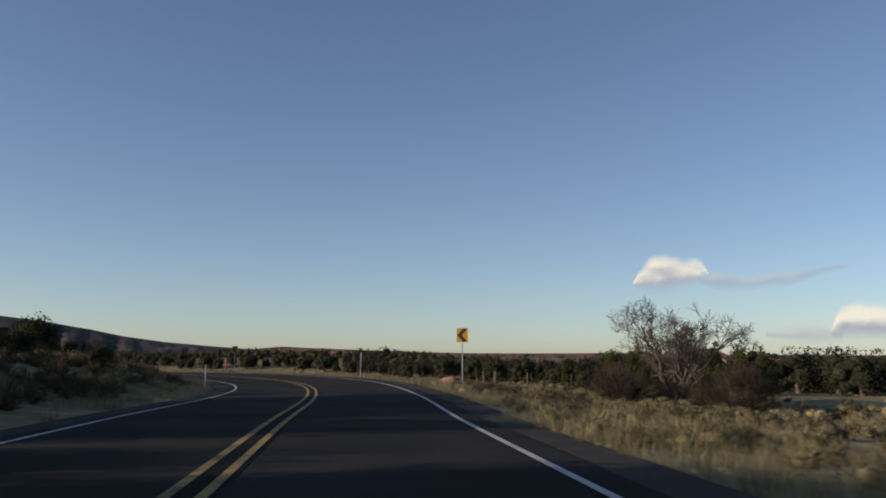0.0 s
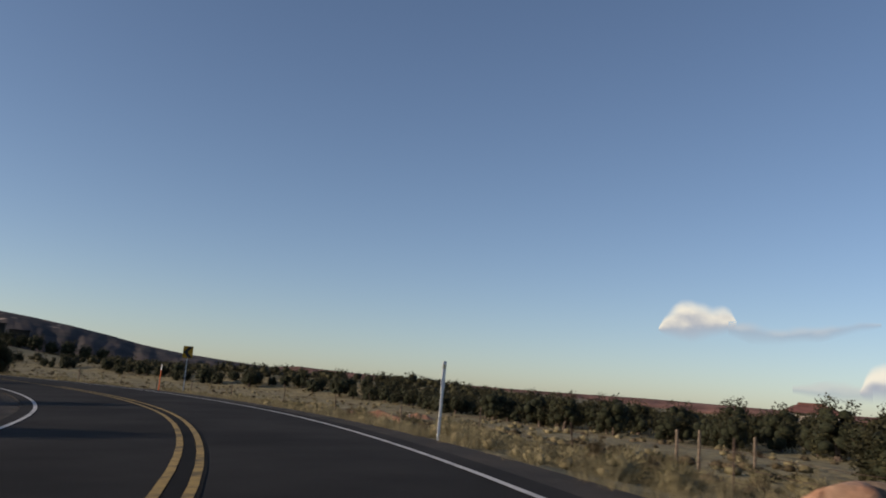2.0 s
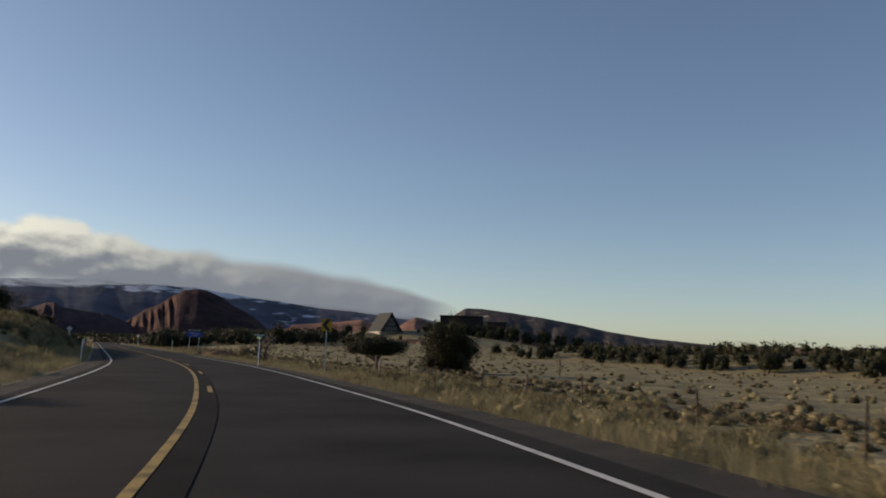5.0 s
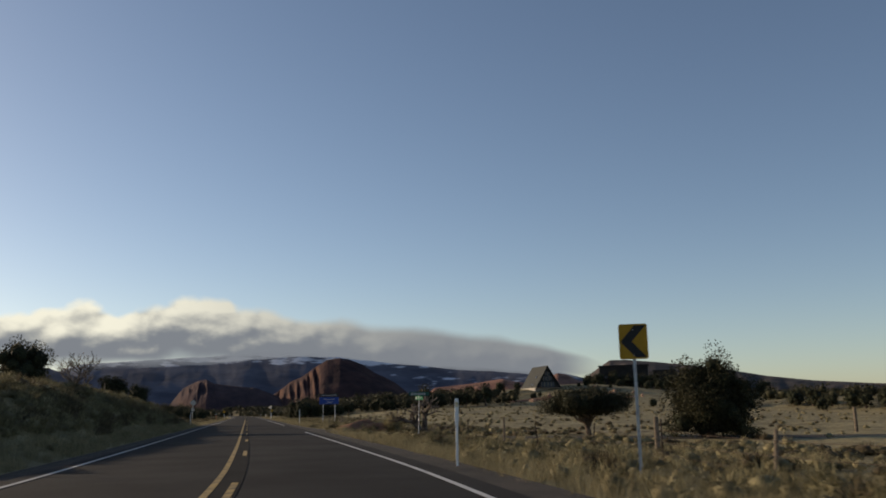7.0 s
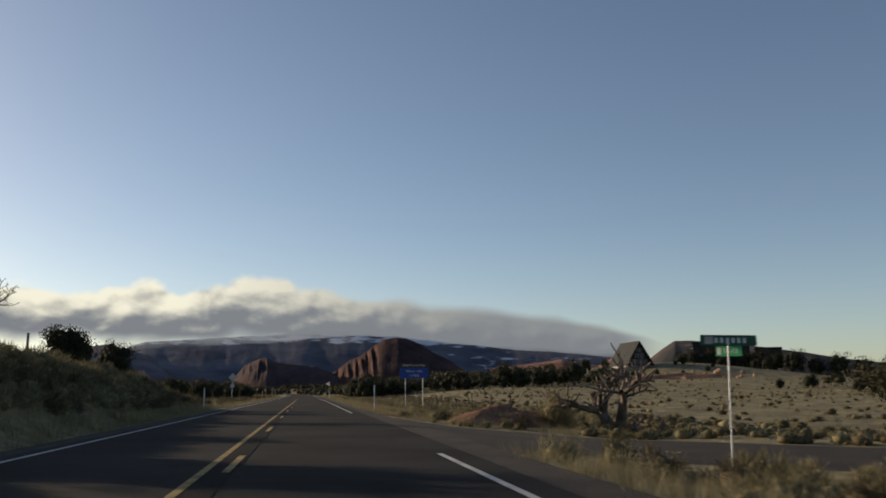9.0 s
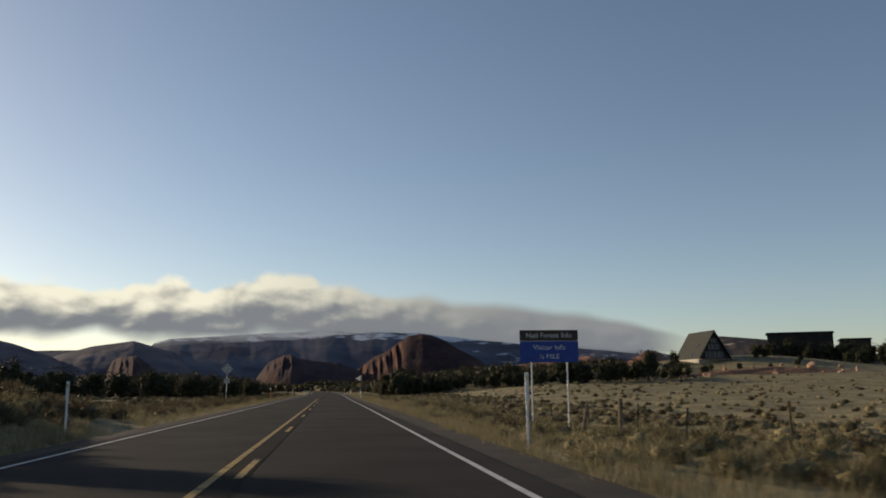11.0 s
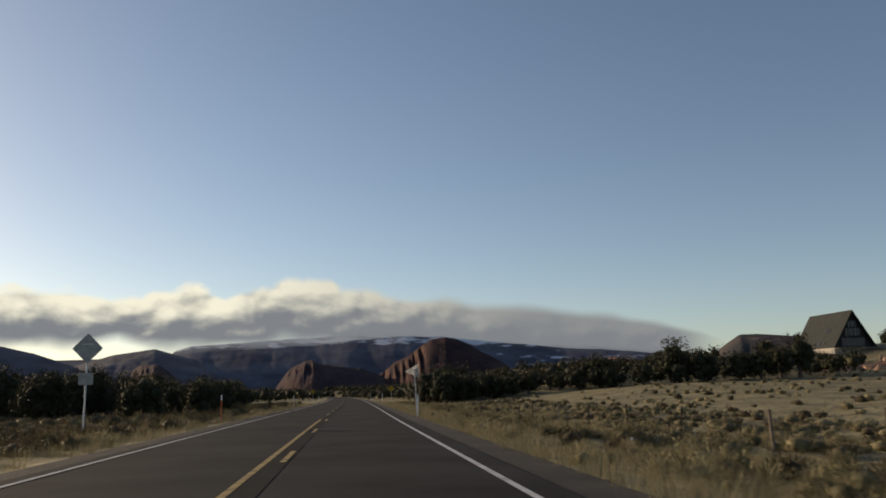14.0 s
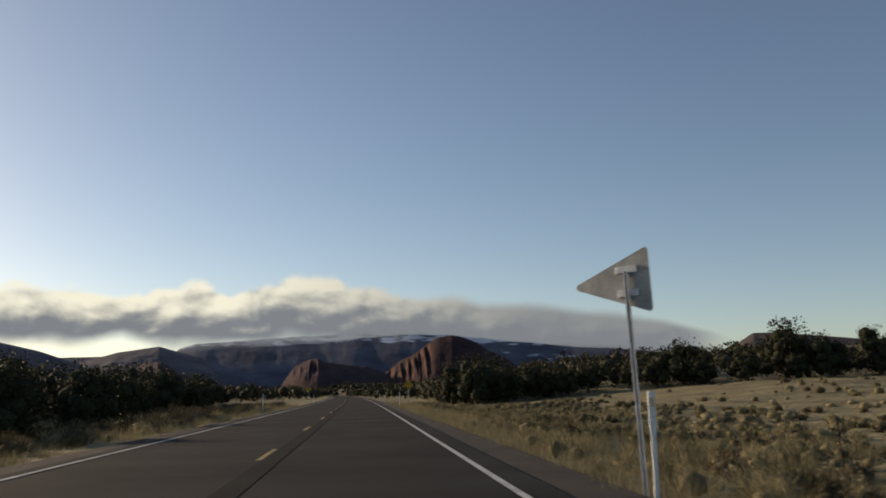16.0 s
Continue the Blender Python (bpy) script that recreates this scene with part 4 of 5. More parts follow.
def wooden_post(x, y, h, r, label="old grey wooden post standing in the grass", lean=0):
    ob = thing("wooden_post", label, "post", pose(x, y, ground_at(x, y), 0, lean, 0))
    part("post", round_post(h, r, 0.3, 9, r * 0.85), M_WOODPOST, ob)


wooden_post(53.9, 231.6, 2.2, 0.16, "thick old wooden gate post in the pasture")
wooden_post(-11.9, 243.5, 1.5, 0.07, "dark wooden post on the grassy bank")
wooden_post(11.2, 265.2, 1.62, 0.085, "stout dark wooden corner post by the fence")
wooden_post(11.5, 270.6, 1.05, 0.10, "leaning dark wooden fence post", 9)
wooden_post(16.6, 196.5, 1.5, 0.11, "rough wooden post with a broken rail")
for x, y in ((2.6, 100.1), (3.9, 99.7), (7.3, 98.6)):
    wooden_post(x, y, 1.5, 0.07, "wooden brace post of a pasture gate")

# ---- houses ----
def prism(points, depth):
    """A solid with the given outline in the xz plane, reaching depth towards +y."""
    return plate(0, 0, 0, depth, points)


def a_frame():
    W, L, Hh = 9.8, 17.0, 8.4
    hx, hy, hz = 110.5, 468.0, 8.6
    ob = thing("a_frame_house", "dark steep-roofed timber house with a glazed gable on a rise", "house", pose(hx, hy, hz, 0, 0, 1))
    part("foundation", box(W + 1.2, L + 1.4, 3.0, (0, L / 2, -1.35), 0.05), M_CONCRETE, ob, "pale concrete footing")
    part("gable", prism([(-W / 2 + 0.5, 0.15), (W / 2 - 0.5, 0.15), (0, Hh - 0.6)], 0.2), M_DARKWALL, ob, "dark gable wall", pose(0, 0.6, 0))
    part("gable", prism([(-W / 2 + 0.5, 0.15), (W / 2 - 0.5, 0.15), (0, Hh - 0.6)], 0.2), M_DARKWALL, ob, "dark gable wall", pose(0, L - 0.8, 0))
    t = 0.35
    for side in (-1, 1):
        roof = part("roof", prism([(side * (W / 2 + 0.3), 0.0), (side * (W / 2 + 0.3 - t), 0.0), (0, Hh - t * 1.4), (0, Hh)][:: side], L), M_ROOFDARK, ob, "dark green shingled roof slope")
        for sy_, sz_ in ((5.2, 4.2), (6.2, 4.2), (5.0, 1.4), (6.8, 1.4)):
            u = 1 - sz_ / Hh
            win = box(0.16, 0.6, 1.0, (0, 0, 0), 0.02)
            part("skylight", win, M_WINDOW, roof, "small roof light", pose(side * (W / 2 + 0.32) * u, sy_, sz_, 0, -side * 32, 0))
    for row, (z0, z1) in enumerate(((0.5, 2.3), (2.8, 4.4), (4.7, 6.0))):
        half = (W / 2 - 1.1) * (1 - z1 / (Hh - 0.4))
        n = (4, 3, 2)[row]
        for k in range(n):
            a = -half + 2 * half * k / n + 0.08
            b = -half + 2 * half * (k + 1) / n - 0.08
            pane = part("window", box(b - a, 0.06, z1 - z0, ((a + b) / 2, 0, (z0 + z1) / 2)), M_WINDOW, ob, "tall gable window", pose(0, 0.57, 0))
            part("window_frame", box(0.09, 0.1, z1 - z0 + 0.1, (a - 0.06, 0, (z0 + z1) / 2)), M_TRIM, pane)
    part("deck", box(W + 1.0, 2.6, 0.22, (0, -0.9, 0.02), 0.03), M_TRIM, ob, "timber deck")
    for x in (-5.2, -2.6, 0, 2.6, 5.2):
        part("deck_post", box(0.16, 0.16, 2.6, (x, -2.0, -1.2), 0.02), M_TRIM, ob)


a_frame()


def dark_building(x, y, z, turn, w, d, h, name, label):
    ob = thing(name, label, "building", pose(x, y, z, 0, 0, turn))
    part("wall", box(w, d, h, (0, 0, h / 2), 0.04), M_DARKWALL, ob, "dark board wall")
    part("roof", prism([(-w / 2 - 0.5, h), (w / 2 + 0.5, h), (w / 2 + 0.1, h + 0.45), (-w / 2 - 0.1, h + 0.45)], d + 0.8), M_DARKWALL, ob, "low dark metal roof", pose(0, -d / 2 - 0.4, 0))
    for k in range(4):
        win = part("window", box(1.5, 0.08, 1.1, (0, 0, 0), 0.01), M_WINDOW, ob, "dark window", pose(-w * 0.36 + k * w * 0.24, -d / 2 - 0.03, h * 0.55))
        part("window_frame", box(1.7, 0.05, 0.08, (0, -0.02, -0.6)), M_TRIM, win)


dark_building(160.7, 509.5, 8.5, -28, 20.6, 9.0, 9.95, "dark_barn", "long black flat-roofed barn behind junipers")
dark_building(175.5, 501.0, 8.5, -28, 9.0, 8.0, 7.4, "dark_shed", "low black shed beside the long barn")

# red-roofed house over the trees
rx_, ry_, rz_ = 150.0, 131.0, 0.0
rh = thing("red_roof_house", "low pale house with a broad red hipped roof among trees", "house", pose(rx_, ry_, -0.9, 0, 0, -70) @ Matrix.Scale(0.85, 4))
part("wall", box(12.0, 9.0, 6.0, (0, 0, 1.6), 0.03), M_PALEWALL, rh, "pale plaster wall")
bm = bmesh.new()
lo = [bm.verts.new(v) for v in ((-7.2, -5.6, 4.5), (7.2, -5.6, 4.5), (7.2, 5.6, 4.5), (-7.2, 5.6, 4.5))]
hi = [bm.verts.new(v) for v in ((-3.4, -1.6, 6.4), (3.4, -1.6, 6.4), (3.4, 1.6, 6.4), (-3.4, 1.6, 6.4))]
for a in range(4):
    bm.faces.new((lo[a], lo[(a + 1) % 4], hi[(a + 1) % 4], hi[a]))
bm.faces.new(lo[::-1])
bm.faces.new(hi)
roof = part("roof", bm, M_REDROOF, rh, "red hipped roof")
part("cupola", box(6.0, 2.6, 0.55, (0, 0, 6.65), 0.05), M_REDROOF, roof, "raised ridge")
for k in (-4, -1.3, 1.3, 4):
    part("window", box(1.4, 0.1, 1.2, (k, -4.53, 2.9), 0.02), M_WINDOW, rh, "dark window")

# ---- trees ----
def icosphere(level):
    bm = bmesh.new()
    bmesh.ops.create_icosphere(bm, subdivisions=level, radius=1)
    v = np.array([x.co for x in bm.verts])
    f = np.array([[q.index for q in x.verts] for x in bm.faces])
    bm.free()
    return v, f


BALL, LUMP = icosphere(2), icosphere(1)


def leaves(rng, centres, radii, per, size, droop=0.0):
    """Small triangles gathered round clump centres."""
    n = len(centres) * per
    c = np.repeat(centres, per, 0)
    r = np.repeat(radii, per)
    way = rng.normal(size=(n, 3))
    way /= np.linalg.norm(way, axis=1)[:, None]
    p = c + way * (r * rng.uniform(0.35, 1.0, n) ** 0.6)[:, None]
    a = rng.normal(size=(n, 3))
    a /= np.linalg.norm(a, axis=1)[:, None]
    b = np.cross(a, rng.normal(size=(n, 3)))
    b /= np.linalg.norm(b, axis=1)[:, None]
    sz = size * rng.uniform(0.6, 1.4, n)[:, None]
    verts = np.stack([p - a * sz * 0.5 - b * sz * 0.32, p + b * sz * 0.42, p + a * sz * 0.6 - b * sz * 0.2], 1).reshape(-1, 3)
    return verts, np.arange(3 * n).reshape(-1, 3)


def crown_shape(rng, width, height, foot, clumps, flat=0.0, cone=0.0, lobed=0.22):
    """Clump centres over an uneven crown."""
    out = []
    lobes = rng.uniform(0, 2 * np.pi, 5)
    while len(out) < clumps:
        v = rng.normal(size=3)
        v /= np.linalg.norm(v)
        r = rng.uniform(0.5, 0.84)
        az = math.atan2(v[1], v[0])
        r *= 0.80 + lobed * math.sin(3 * az + lobes[0]) * math.sin(4 * v[2] + lobes[1]) + 0.12 * math.sin(7 * az + lobes[2] + 5 * v[2])
        z = v[2] * r
        shrink = 1 - cone * (z + 1) / 2
        if v[2] < 0 and not flat:
            shrink *= 0.92 / max(0.5, math.sqrt(1 - v[2] ** 2))
        x, y = v[0] * r * shrink, v[1] * r * shrink
        if flat and z < -0.15:
            z = -0.15 + (z + 0.15) * (1 - flat)
        out.append((x * width / 2, y * width / 2, foot + (z + 1) / 2 * (height - foot)))
    return np.array(out)


def juniper_meshes(name, seed, width, height, foot, clumps, per, size, foliage, flat=0.0, cone=0.0, limbs=5, lobed=0.22, cores_=26):
    """The meshes of a trunk with limbs and of a crown."""
    rng = np.random.default_rng(seed)
    centres = crown_shape(rng, width, height, foot, clumps, flat, cone, lobed)
    radii = rng.uniform(0.10, 0.165, clumps) * min(width, 5.2) * (1.0 if cone == 0 else 0.7)
    lv, lf = leaves(rng, centres, radii, per, size)
    # lumps that fill the crown, coloured dark as its inner shade
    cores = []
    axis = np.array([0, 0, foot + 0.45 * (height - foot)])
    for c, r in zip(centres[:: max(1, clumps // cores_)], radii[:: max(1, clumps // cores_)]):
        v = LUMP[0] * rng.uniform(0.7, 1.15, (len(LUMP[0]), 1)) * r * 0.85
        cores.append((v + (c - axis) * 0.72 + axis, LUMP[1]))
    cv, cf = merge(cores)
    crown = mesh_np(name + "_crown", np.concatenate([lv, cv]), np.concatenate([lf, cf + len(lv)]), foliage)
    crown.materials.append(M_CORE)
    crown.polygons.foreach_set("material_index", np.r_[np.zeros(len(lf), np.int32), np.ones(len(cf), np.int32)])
    wood = []
    up = foot + 0.35 * (height - foot)
    trunk = [(0.12 * width * 0.2 * math.sin(2.2 * u + seed), 0.1 * width * 0.2 * math.cos(1.7 * u + seed), -0.25 + u * (up + 0.25)) for u in np.linspace(0, 1, 7)]
    r0 = (0.017 if flat else 0.035) * width + 0.04
    wood.append(tube(trunk, np.linspace(r0 * 1.25, r0 * 0.55, 7), 8))
    for k in range(limbs):
        tip = centres[rng.integers(len(centres))]
        base = np.array(trunk[rng.integers(2, 6)])
        path = [base + (tip - base) * u + np.array([0, 0, (0.12 if flat else 0.25) * width * 0.3 * math.sin(u * 3.1)]) + rng.normal(0, 0.02 * width, 3) * (u > 0) for u in np.linspace(0, 1, 6)]
        wood.append(tube(path, np.linspace(r0 * 0.55, r0 * 0.12, 6), 6))
    tv, tf = merge(wood)
    return mesh_np(name + "_trunk", tv, tf, M_BARK, shade=True), crown


def tree(name, label, meshes, x, y, turn=0.0, scale=1.0, group="", sink=0.05, category="tree"):
    ob = thing(name, label, category, pose(x, y, ground_at(x, y) - sink, 0, 0, turn) @ Matrix.Scale(scale, 4), group)
    part("trunk", meshes[0], None, ob)
    part("crown", meshes[1], None, ob)
    return ob


def wooded(x, y):
    """Whether the open woods cover a place."""
    d, _ = off_road(x, y)
    start = woods_start(y)
    left = np.interp(y, [0, 200, 255, 300, 350, 362, 420, 600], [300, 90, 60, 44, 32, 18, 15, 18])
    return np.where(d > 0, d - start, -d - left)


# single junipers and other trees that stand apart
tree("juniper_tree", "wide flat-topped juniper with bare twisted limbs in the pasture", juniper_meshes("flat_juniper", 21, 10.2, 3.9, 1.2, 260, 150, 0.105, M_JUNIPER, flat=0.75, limbs=26, cores_=150, lobed=0.30), 27.4, 230.3)
tree("juniper_tree", "large dense round juniper standing behind the fence", juniper_meshes("round_juniper", 22, 8.6, 6.6, -1.3, 420, 120, 0.13, M_JUNIPER, limbs=8, lobed=0.26, cores_=140), 32.6, 219.8)
BANK = [juniper_meshes("bank_juniper", 30 + k, 3.7 + 0.4 * k, 3.0 + 0.3 * k, -0.35, 90, 50, 0.125, M_JUNIPER, limbs=4, cores_=45) for k in range(3)]
for x, y, k, sc in ((-12.4, 252.5, 0, 1.0), (-13.8, 223.0, 1, 1.05), (-10.6, 256.5, 2, 0.7), (-16.0, 232.0, 2, 0.9), (-38.4, 97.0, 0, 0.62), (-35.0, 96.0, 1, 0.42), (-42.5, 100.5, 2, 0.8), (-47.0, 96.0, 1, 1.1), (-52.5, 91.5, 0, 1.2),
                    (-58.5, 85.0, 2, 1.2), (-64.0, 80.5, 1, 1.2), (-71.0, 73.0, 2, 1.3), (-50.0, 99.0, 2, 1.2), (-24.5, 122.0, 0, 1.1), (-17.5, 143.0, 1, 0.95), (-16.0, 156.0, 2, 0.85), (-15.2, 169.0, 0, 0.9), (-50.5, 86.0, 1, 1.45), (-48.3, 89.0, 2, 1.45), (-56.5, 80.5, 0, 1.5), (-62.0, 74.0, 1, 1.5), (-53.0, 83.0, 2, 1.3), (-30.5, 110.0, 1, 0.9), (-60.0, 92.0, 0, 1.2), (8.5, 93.5, 0, 1.15), (13.5, 93.0, 2, 1.1), (18.5, 95.0, 1, 1.2), (24.0, 92.0, 0, 1.25)):
    tree("juniper_tree", "dark rounded juniper on the roadside bank", BANK[k], x, y, 70 * k + x * 9, sc, "bank junipers")
for k, (x, y, sc) in enumerate(((-15.8, 344.5, 1.15), (-11.0, 347.0, 0.95), (-20.5, 349.0, 1.2), (-13.5, 355.5, 1.05), (-9.6, 359.0, 0.95), (-17.6, 358.5, 1.2), (-12.4, 364.5, 1.05), (-22.0, 363.0, 1.2), (-10.4, 370.5, 0.95), (-15.5, 372.0, 1.15),
                                (-11.6, 379.0, 1.0), (-18.0, 382.0, 1.2), (-12.8, 388.5, 1.05), (-20.5, 393.0, 1.25), (-13.6, 399.0, 1.1), (-17.0, 408.0, 1.2), (-14.2, 414.0, 1.0), (-20.0, 422.0, 1.25), (-16.5, 431.0, 1.15), (-24.0, 440.0, 1.3))):
    tree("juniper_tree", "dense dark juniper in a row beside the road", BANK[k % 3], x, y, 47 * k, sc, "roadside row of junipers")
PINES = [juniper_meshes("pinyon", 50 + k, 2.1, 3.3 + 0.3 * k, -0.15, 90, 50, 0.11, M_PINE, cone=0.75, limbs=8) for k in range(2)]
for x, y, k, sc in ((4.6, 89.4, 0, 1.2), (6.9, 88.3, 1, 1.35), (1.4, 91.6, 0, 1.0), (1.2, 85.4, 1, 1.1), (11.0, 90.5, 0, 1.35), (9.2, 83.0, 1, 1.4), (14.0, 86.0, 0, 1.3), (5.5, 84.0, 0, 1.25), (17.5, 89.0, 1, 1.2), (12.0, 80.0, 0, 1.3), (20.0, 84.0, 1, 1.3), (-6.5, 74.5, 1, 1.0), (-2.0, 77.5, 0, 1.1), (3.0, 79.0, 1, 1.1)):
    tree("pinyon_pine", "young yellow-green pinyon pine beyond the fence", PINES[k], x, y, 50 * x, sc, "young pines")

# the open woods: trees near the edge singly, the rest together
MID = [juniper_meshes("wood_juniper", 60 + k, 3.9 + 0.35 * (k % 3), 3.4 + 0.35 * k, -0.5, 60, 34, 0.140, M_JUNIPER, limbs=3, cores_=28) for k in range(4)]
WIDE = np.concatenate([RNG.uniform((10, 425), (100, 500), (1500, 2)), RNG.uniform((-60, 340), (-10, 440), (800, 2)), RNG.uniform((-150, 30), (340, 620), (8500, 2)), RNG.uniform((20, 40), (190, 240), (2600, 2))])
inside = wooded(WIDE[:, 0], WIDE[:, 1])
keep = []
for p, w in zip(WIDE, inside):
    if w < 0 or (w > 45 and RNG.random() < 0.35):
        continue
    if 86 < p[0] < 205 and 396 < p[1] < 545 or 30 < p[0] < 205 and 396 < p[1] < 424:
        continue
    if np.hypot(p[0] - 150, p[1] - 131) < 10 or abs(p[1] - 229) < 7 and p[0] > 0 and p[0] < 140:
        continue
    if all(np.hypot(p[0] - q[0], p[1] - q[1]) > (2.8 if w < 30 else 3.5) for q in keep):
        keep.append((p[0], p[1], w))
near = sorted(keep, key=lambda q: q[2])
singles = [q for q in near if q[2] < 26 and q[1] < 470][:300]
chosen = {id(q) for q in singles}
first = {}
for n, (x, y, w) in enumerate(singles):
    k = n % 4
    sc = RNG.uniform(0.68, 1.22)
    m = pose(x, y, ground_at(x, y) - 0.05, 0, 0, RNG.uniform(0, 360))
    if k not in first:
        first[k] = tree("juniper_tree", "dark green juniper at the edge of open woods", MID[k], x, y, 0, 1.0, "woodland junipers")
    else:
        ob = copy_thing(first[k], m)
        sc *= 1.03 + 0.22 * float(1 - smooth(150, 190, y)) + 0.30 * float(smooth(192, 228, y) * (1 - smooth(330, 390, y)))
        sc *= 1 + RNG.uniform(0.25, 0.85) * float(smooth(395, 425, y)) * (x > 0)
        ob.scale = (sc * RNG.uniform(0.9, 1.15), sc * RNG.uniform(0.9, 1.15), sc)
for x, y, sc in ((126.5, 470, 0.95), (131, 474, 0.7), (122.5, 467.5, 0.5), (140, 500, 1.0), (146, 503, 1.15), (151, 500, 1.2), (156, 497, 1.3), (161, 494, 1.25), (165, 491, 1.4), (170, 487, 1.3), (174, 482, 1.5), (180, 478, 1.3), (186, 474, 1.5), (193, 470, 1.4), (200, 466, 1.5),
                 (96, 462, 1.0), (92, 456, 1.1), (99, 470, 1.1), (88, 462, 1.2), (84, 455, 1.1), (94, 476, 1.3), (101, 451, 0.55), (108, 449, 0.6), (115, 446, 0.5), (97, 446, 0.8), (90, 446, 1.0), (126, 452, 0.55), (133, 462, 0.5), (140, 470, 0.6), (120, 440, 0.35), (150, 466, 0.6), (158, 472, 0.8), (138, 124, 1.4), (139.5, 129, 1.35), (138, 134, 1.45), (134, 127, 1.4), (140, 119, 1.2), (142, 139, 1.2), (130, 132, 1.35), (146, 117, 1.3), (128, 122, 1.4)):
    sc *= 1.65 if x > 138 and y > 464 else 1.0
    ob = copy_thing(first[int(x) % 4], pose(x, y, ground_at(x, y) - 0.05, 0, 0, x * 31))
    ob.scale = (sc, sc, sc)
rng = np.random.default_rng(5)
FAR = []
for k in range(4):
    c = crown_shape(rng, 4.4, 4.0, 0.0, 18)
    lv, lf = leaves(rng, c, rng.uniform(0.55, 0.9, 18), 5, 0.46)
    v = LUMP[0] * np.array([1.4, 1.4, 1.25]) * rng.uniform(0.6, 1.15, (len(LUMP[0]), 1)) + np.array([0, 0, 1.7])
    FAR.append(merge([(lv, lf), (v, LUMP[1])]))
rest = np.array([q for q in keep if id(q) not in chosen])
extra = RNG.uniform((-500, -100), (900, 1300), (5000, 2))
w = wooded(extra[:, 0], extra[:, 1])
extra = extra[((extra[:, 0] > 340) | (extra[:, 1] > 620) | (extra[:, 0] < -150)) & (w > 12) & ((extra[:, 1] > 260) | (extra[:, 0] < 420))][:1000]
end = np.concatenate([RNG.uniform((-260, 815), (240, 1050), (650, 2)), RNG.uniform((-40, 540), (32, 800), (260, 2)), RNG.uniform((-45, 812), (25, 850), (170, 2))])
gone = np.abs(off_road(end[:, 0], end[:, 1])[0])
end = end[(gone > 7.5) | (end[:, 1] > 812)]
pts = np.concatenate([rest[:, :2], extra, end])
z = land(pts[:, 0], pts[:, 1])
sc = RNG.uniform(0.7, 1.2, (len(pts), 1)) * RNG.uniform(0.9, 1.15, (len(pts), 2))
sc *= (0.92 + 0.08 * smooth(200, 300, pts[:, 1]))[:, None]
v, f = spread(FAR, np.c_[pts, z - 0.1], sc, RNG.uniform(0, 6.28, len(pts)), RNG.integers(0, 4, len(pts)))
tagged(new("juniper_woods", mesh_np("juniper_woods", v, f, M_JUNIPER)), "open woods of dark junipers in the distance", "woods", kind="stuff")


def bare_tree(name, label, x, y, height, spread_, seed, depth, material_, trunk=0.12, stems=3, twig=0.006, droop=0.0, fine=4):
    """A leafless tree: limbs that fork again and again."""
    rng = np.random.default_rng(seed)
    ob = thing(name, label, "tree", pose(x, y, ground_at(x, y) - 0.05))
    stock = []

    def grow(p, way, length, radius, level, bits, owner=None):
        pts, q, w = [p], p, way
        for _ in range(4):
            w = w + rng.normal(0, 0.20, 3) + np.array([0, 0, 0.05 - droop])
            w /= np.linalg.norm(w)
            q = q + w * length / 4
            pts.append(q)
        end = max(radius * 0.6, twig)
        bits.append(tube(pts, np.linspace(radius, end, 5), 7 if level == depth else 4 if level > 1 else 3))
        if level == 0:
            return
        for _ in range(3 if level > 1 else fine):
            if level == depth:
                bits = []
                stock.append(("limb", bits, None))
                owner = len(stock) - 1
            elif level == depth - 1:
                bits = []
                stock.append(("branch", bits, owner))
            k = rng.integers(2, 5)
            side = rng.normal(0, 1, 3) * np.array([1, 1, 0.55])
            side -= w * (side @ w)
            side /= np.linalg.norm(side) + 1e-6
            out = w * 0.62 + side * rng.uniform(0.5, 0.95) * spread_ + np.array([0, 0, 0.34 - droop])
            grow(pts[k], out / np.linalg.norm(out), length * rng.uniform(0.58, 0.80), max(radius * 0.55, twig), level - 1, bits, owner)

    for k in range(stems):
        a = 2 * math.pi * k / stems + seed
        lean = np.array([math.cos(a) * 0.45 * spread_, math.sin(a) * 0.45 * spread_, 1.0])
        stem = []
        stock.append(("trunk", stem, None))
        grow(np.array([0.08 * math.cos(a), 0.08 * math.sin(a), -0.1]), lean / np.linalg.norm(lean), height * 0.40, trunk, depth, stem)
    made = []
    for nm, bits, owner in stock:
        v, f = merge(bits)
        made.append(part(nm, mesh_np(nm, v, f, material_, shade=True), material_, ob if owner is None else made[owner]))
    return ob


bare_tree("bare_tree", "spreading leafless grey cottonwood with fine twigs", -13.3, 77.5, 6.7, 1.35, 3, 5, M_BAREBARK, 0.15, 4, 0.009, fine=8)
bare_tree("dead_tree", "gnarled dead tree with bare limbs on the bank", -13.7, 241.5, 5.0, 1.2, 5, 4, M_DEADWOOD, 0.17, 2, 0.016, fine=5)
bare_tree("dead_juniper", "twisted dead juniper with a torn trunk by the side road", 15.2, 237.4, 5.6, 0.85, 8, 3, M_DEADWOOD, 0.30, 2, 0.025)
bare_tree("fallen_branch", "heap of fallen grey juniper branches", 16.2, 236.8, 1.8, 2.2, 9, 3, M_DEADWOOD, 0.12, 4, 0.014, 0.15)


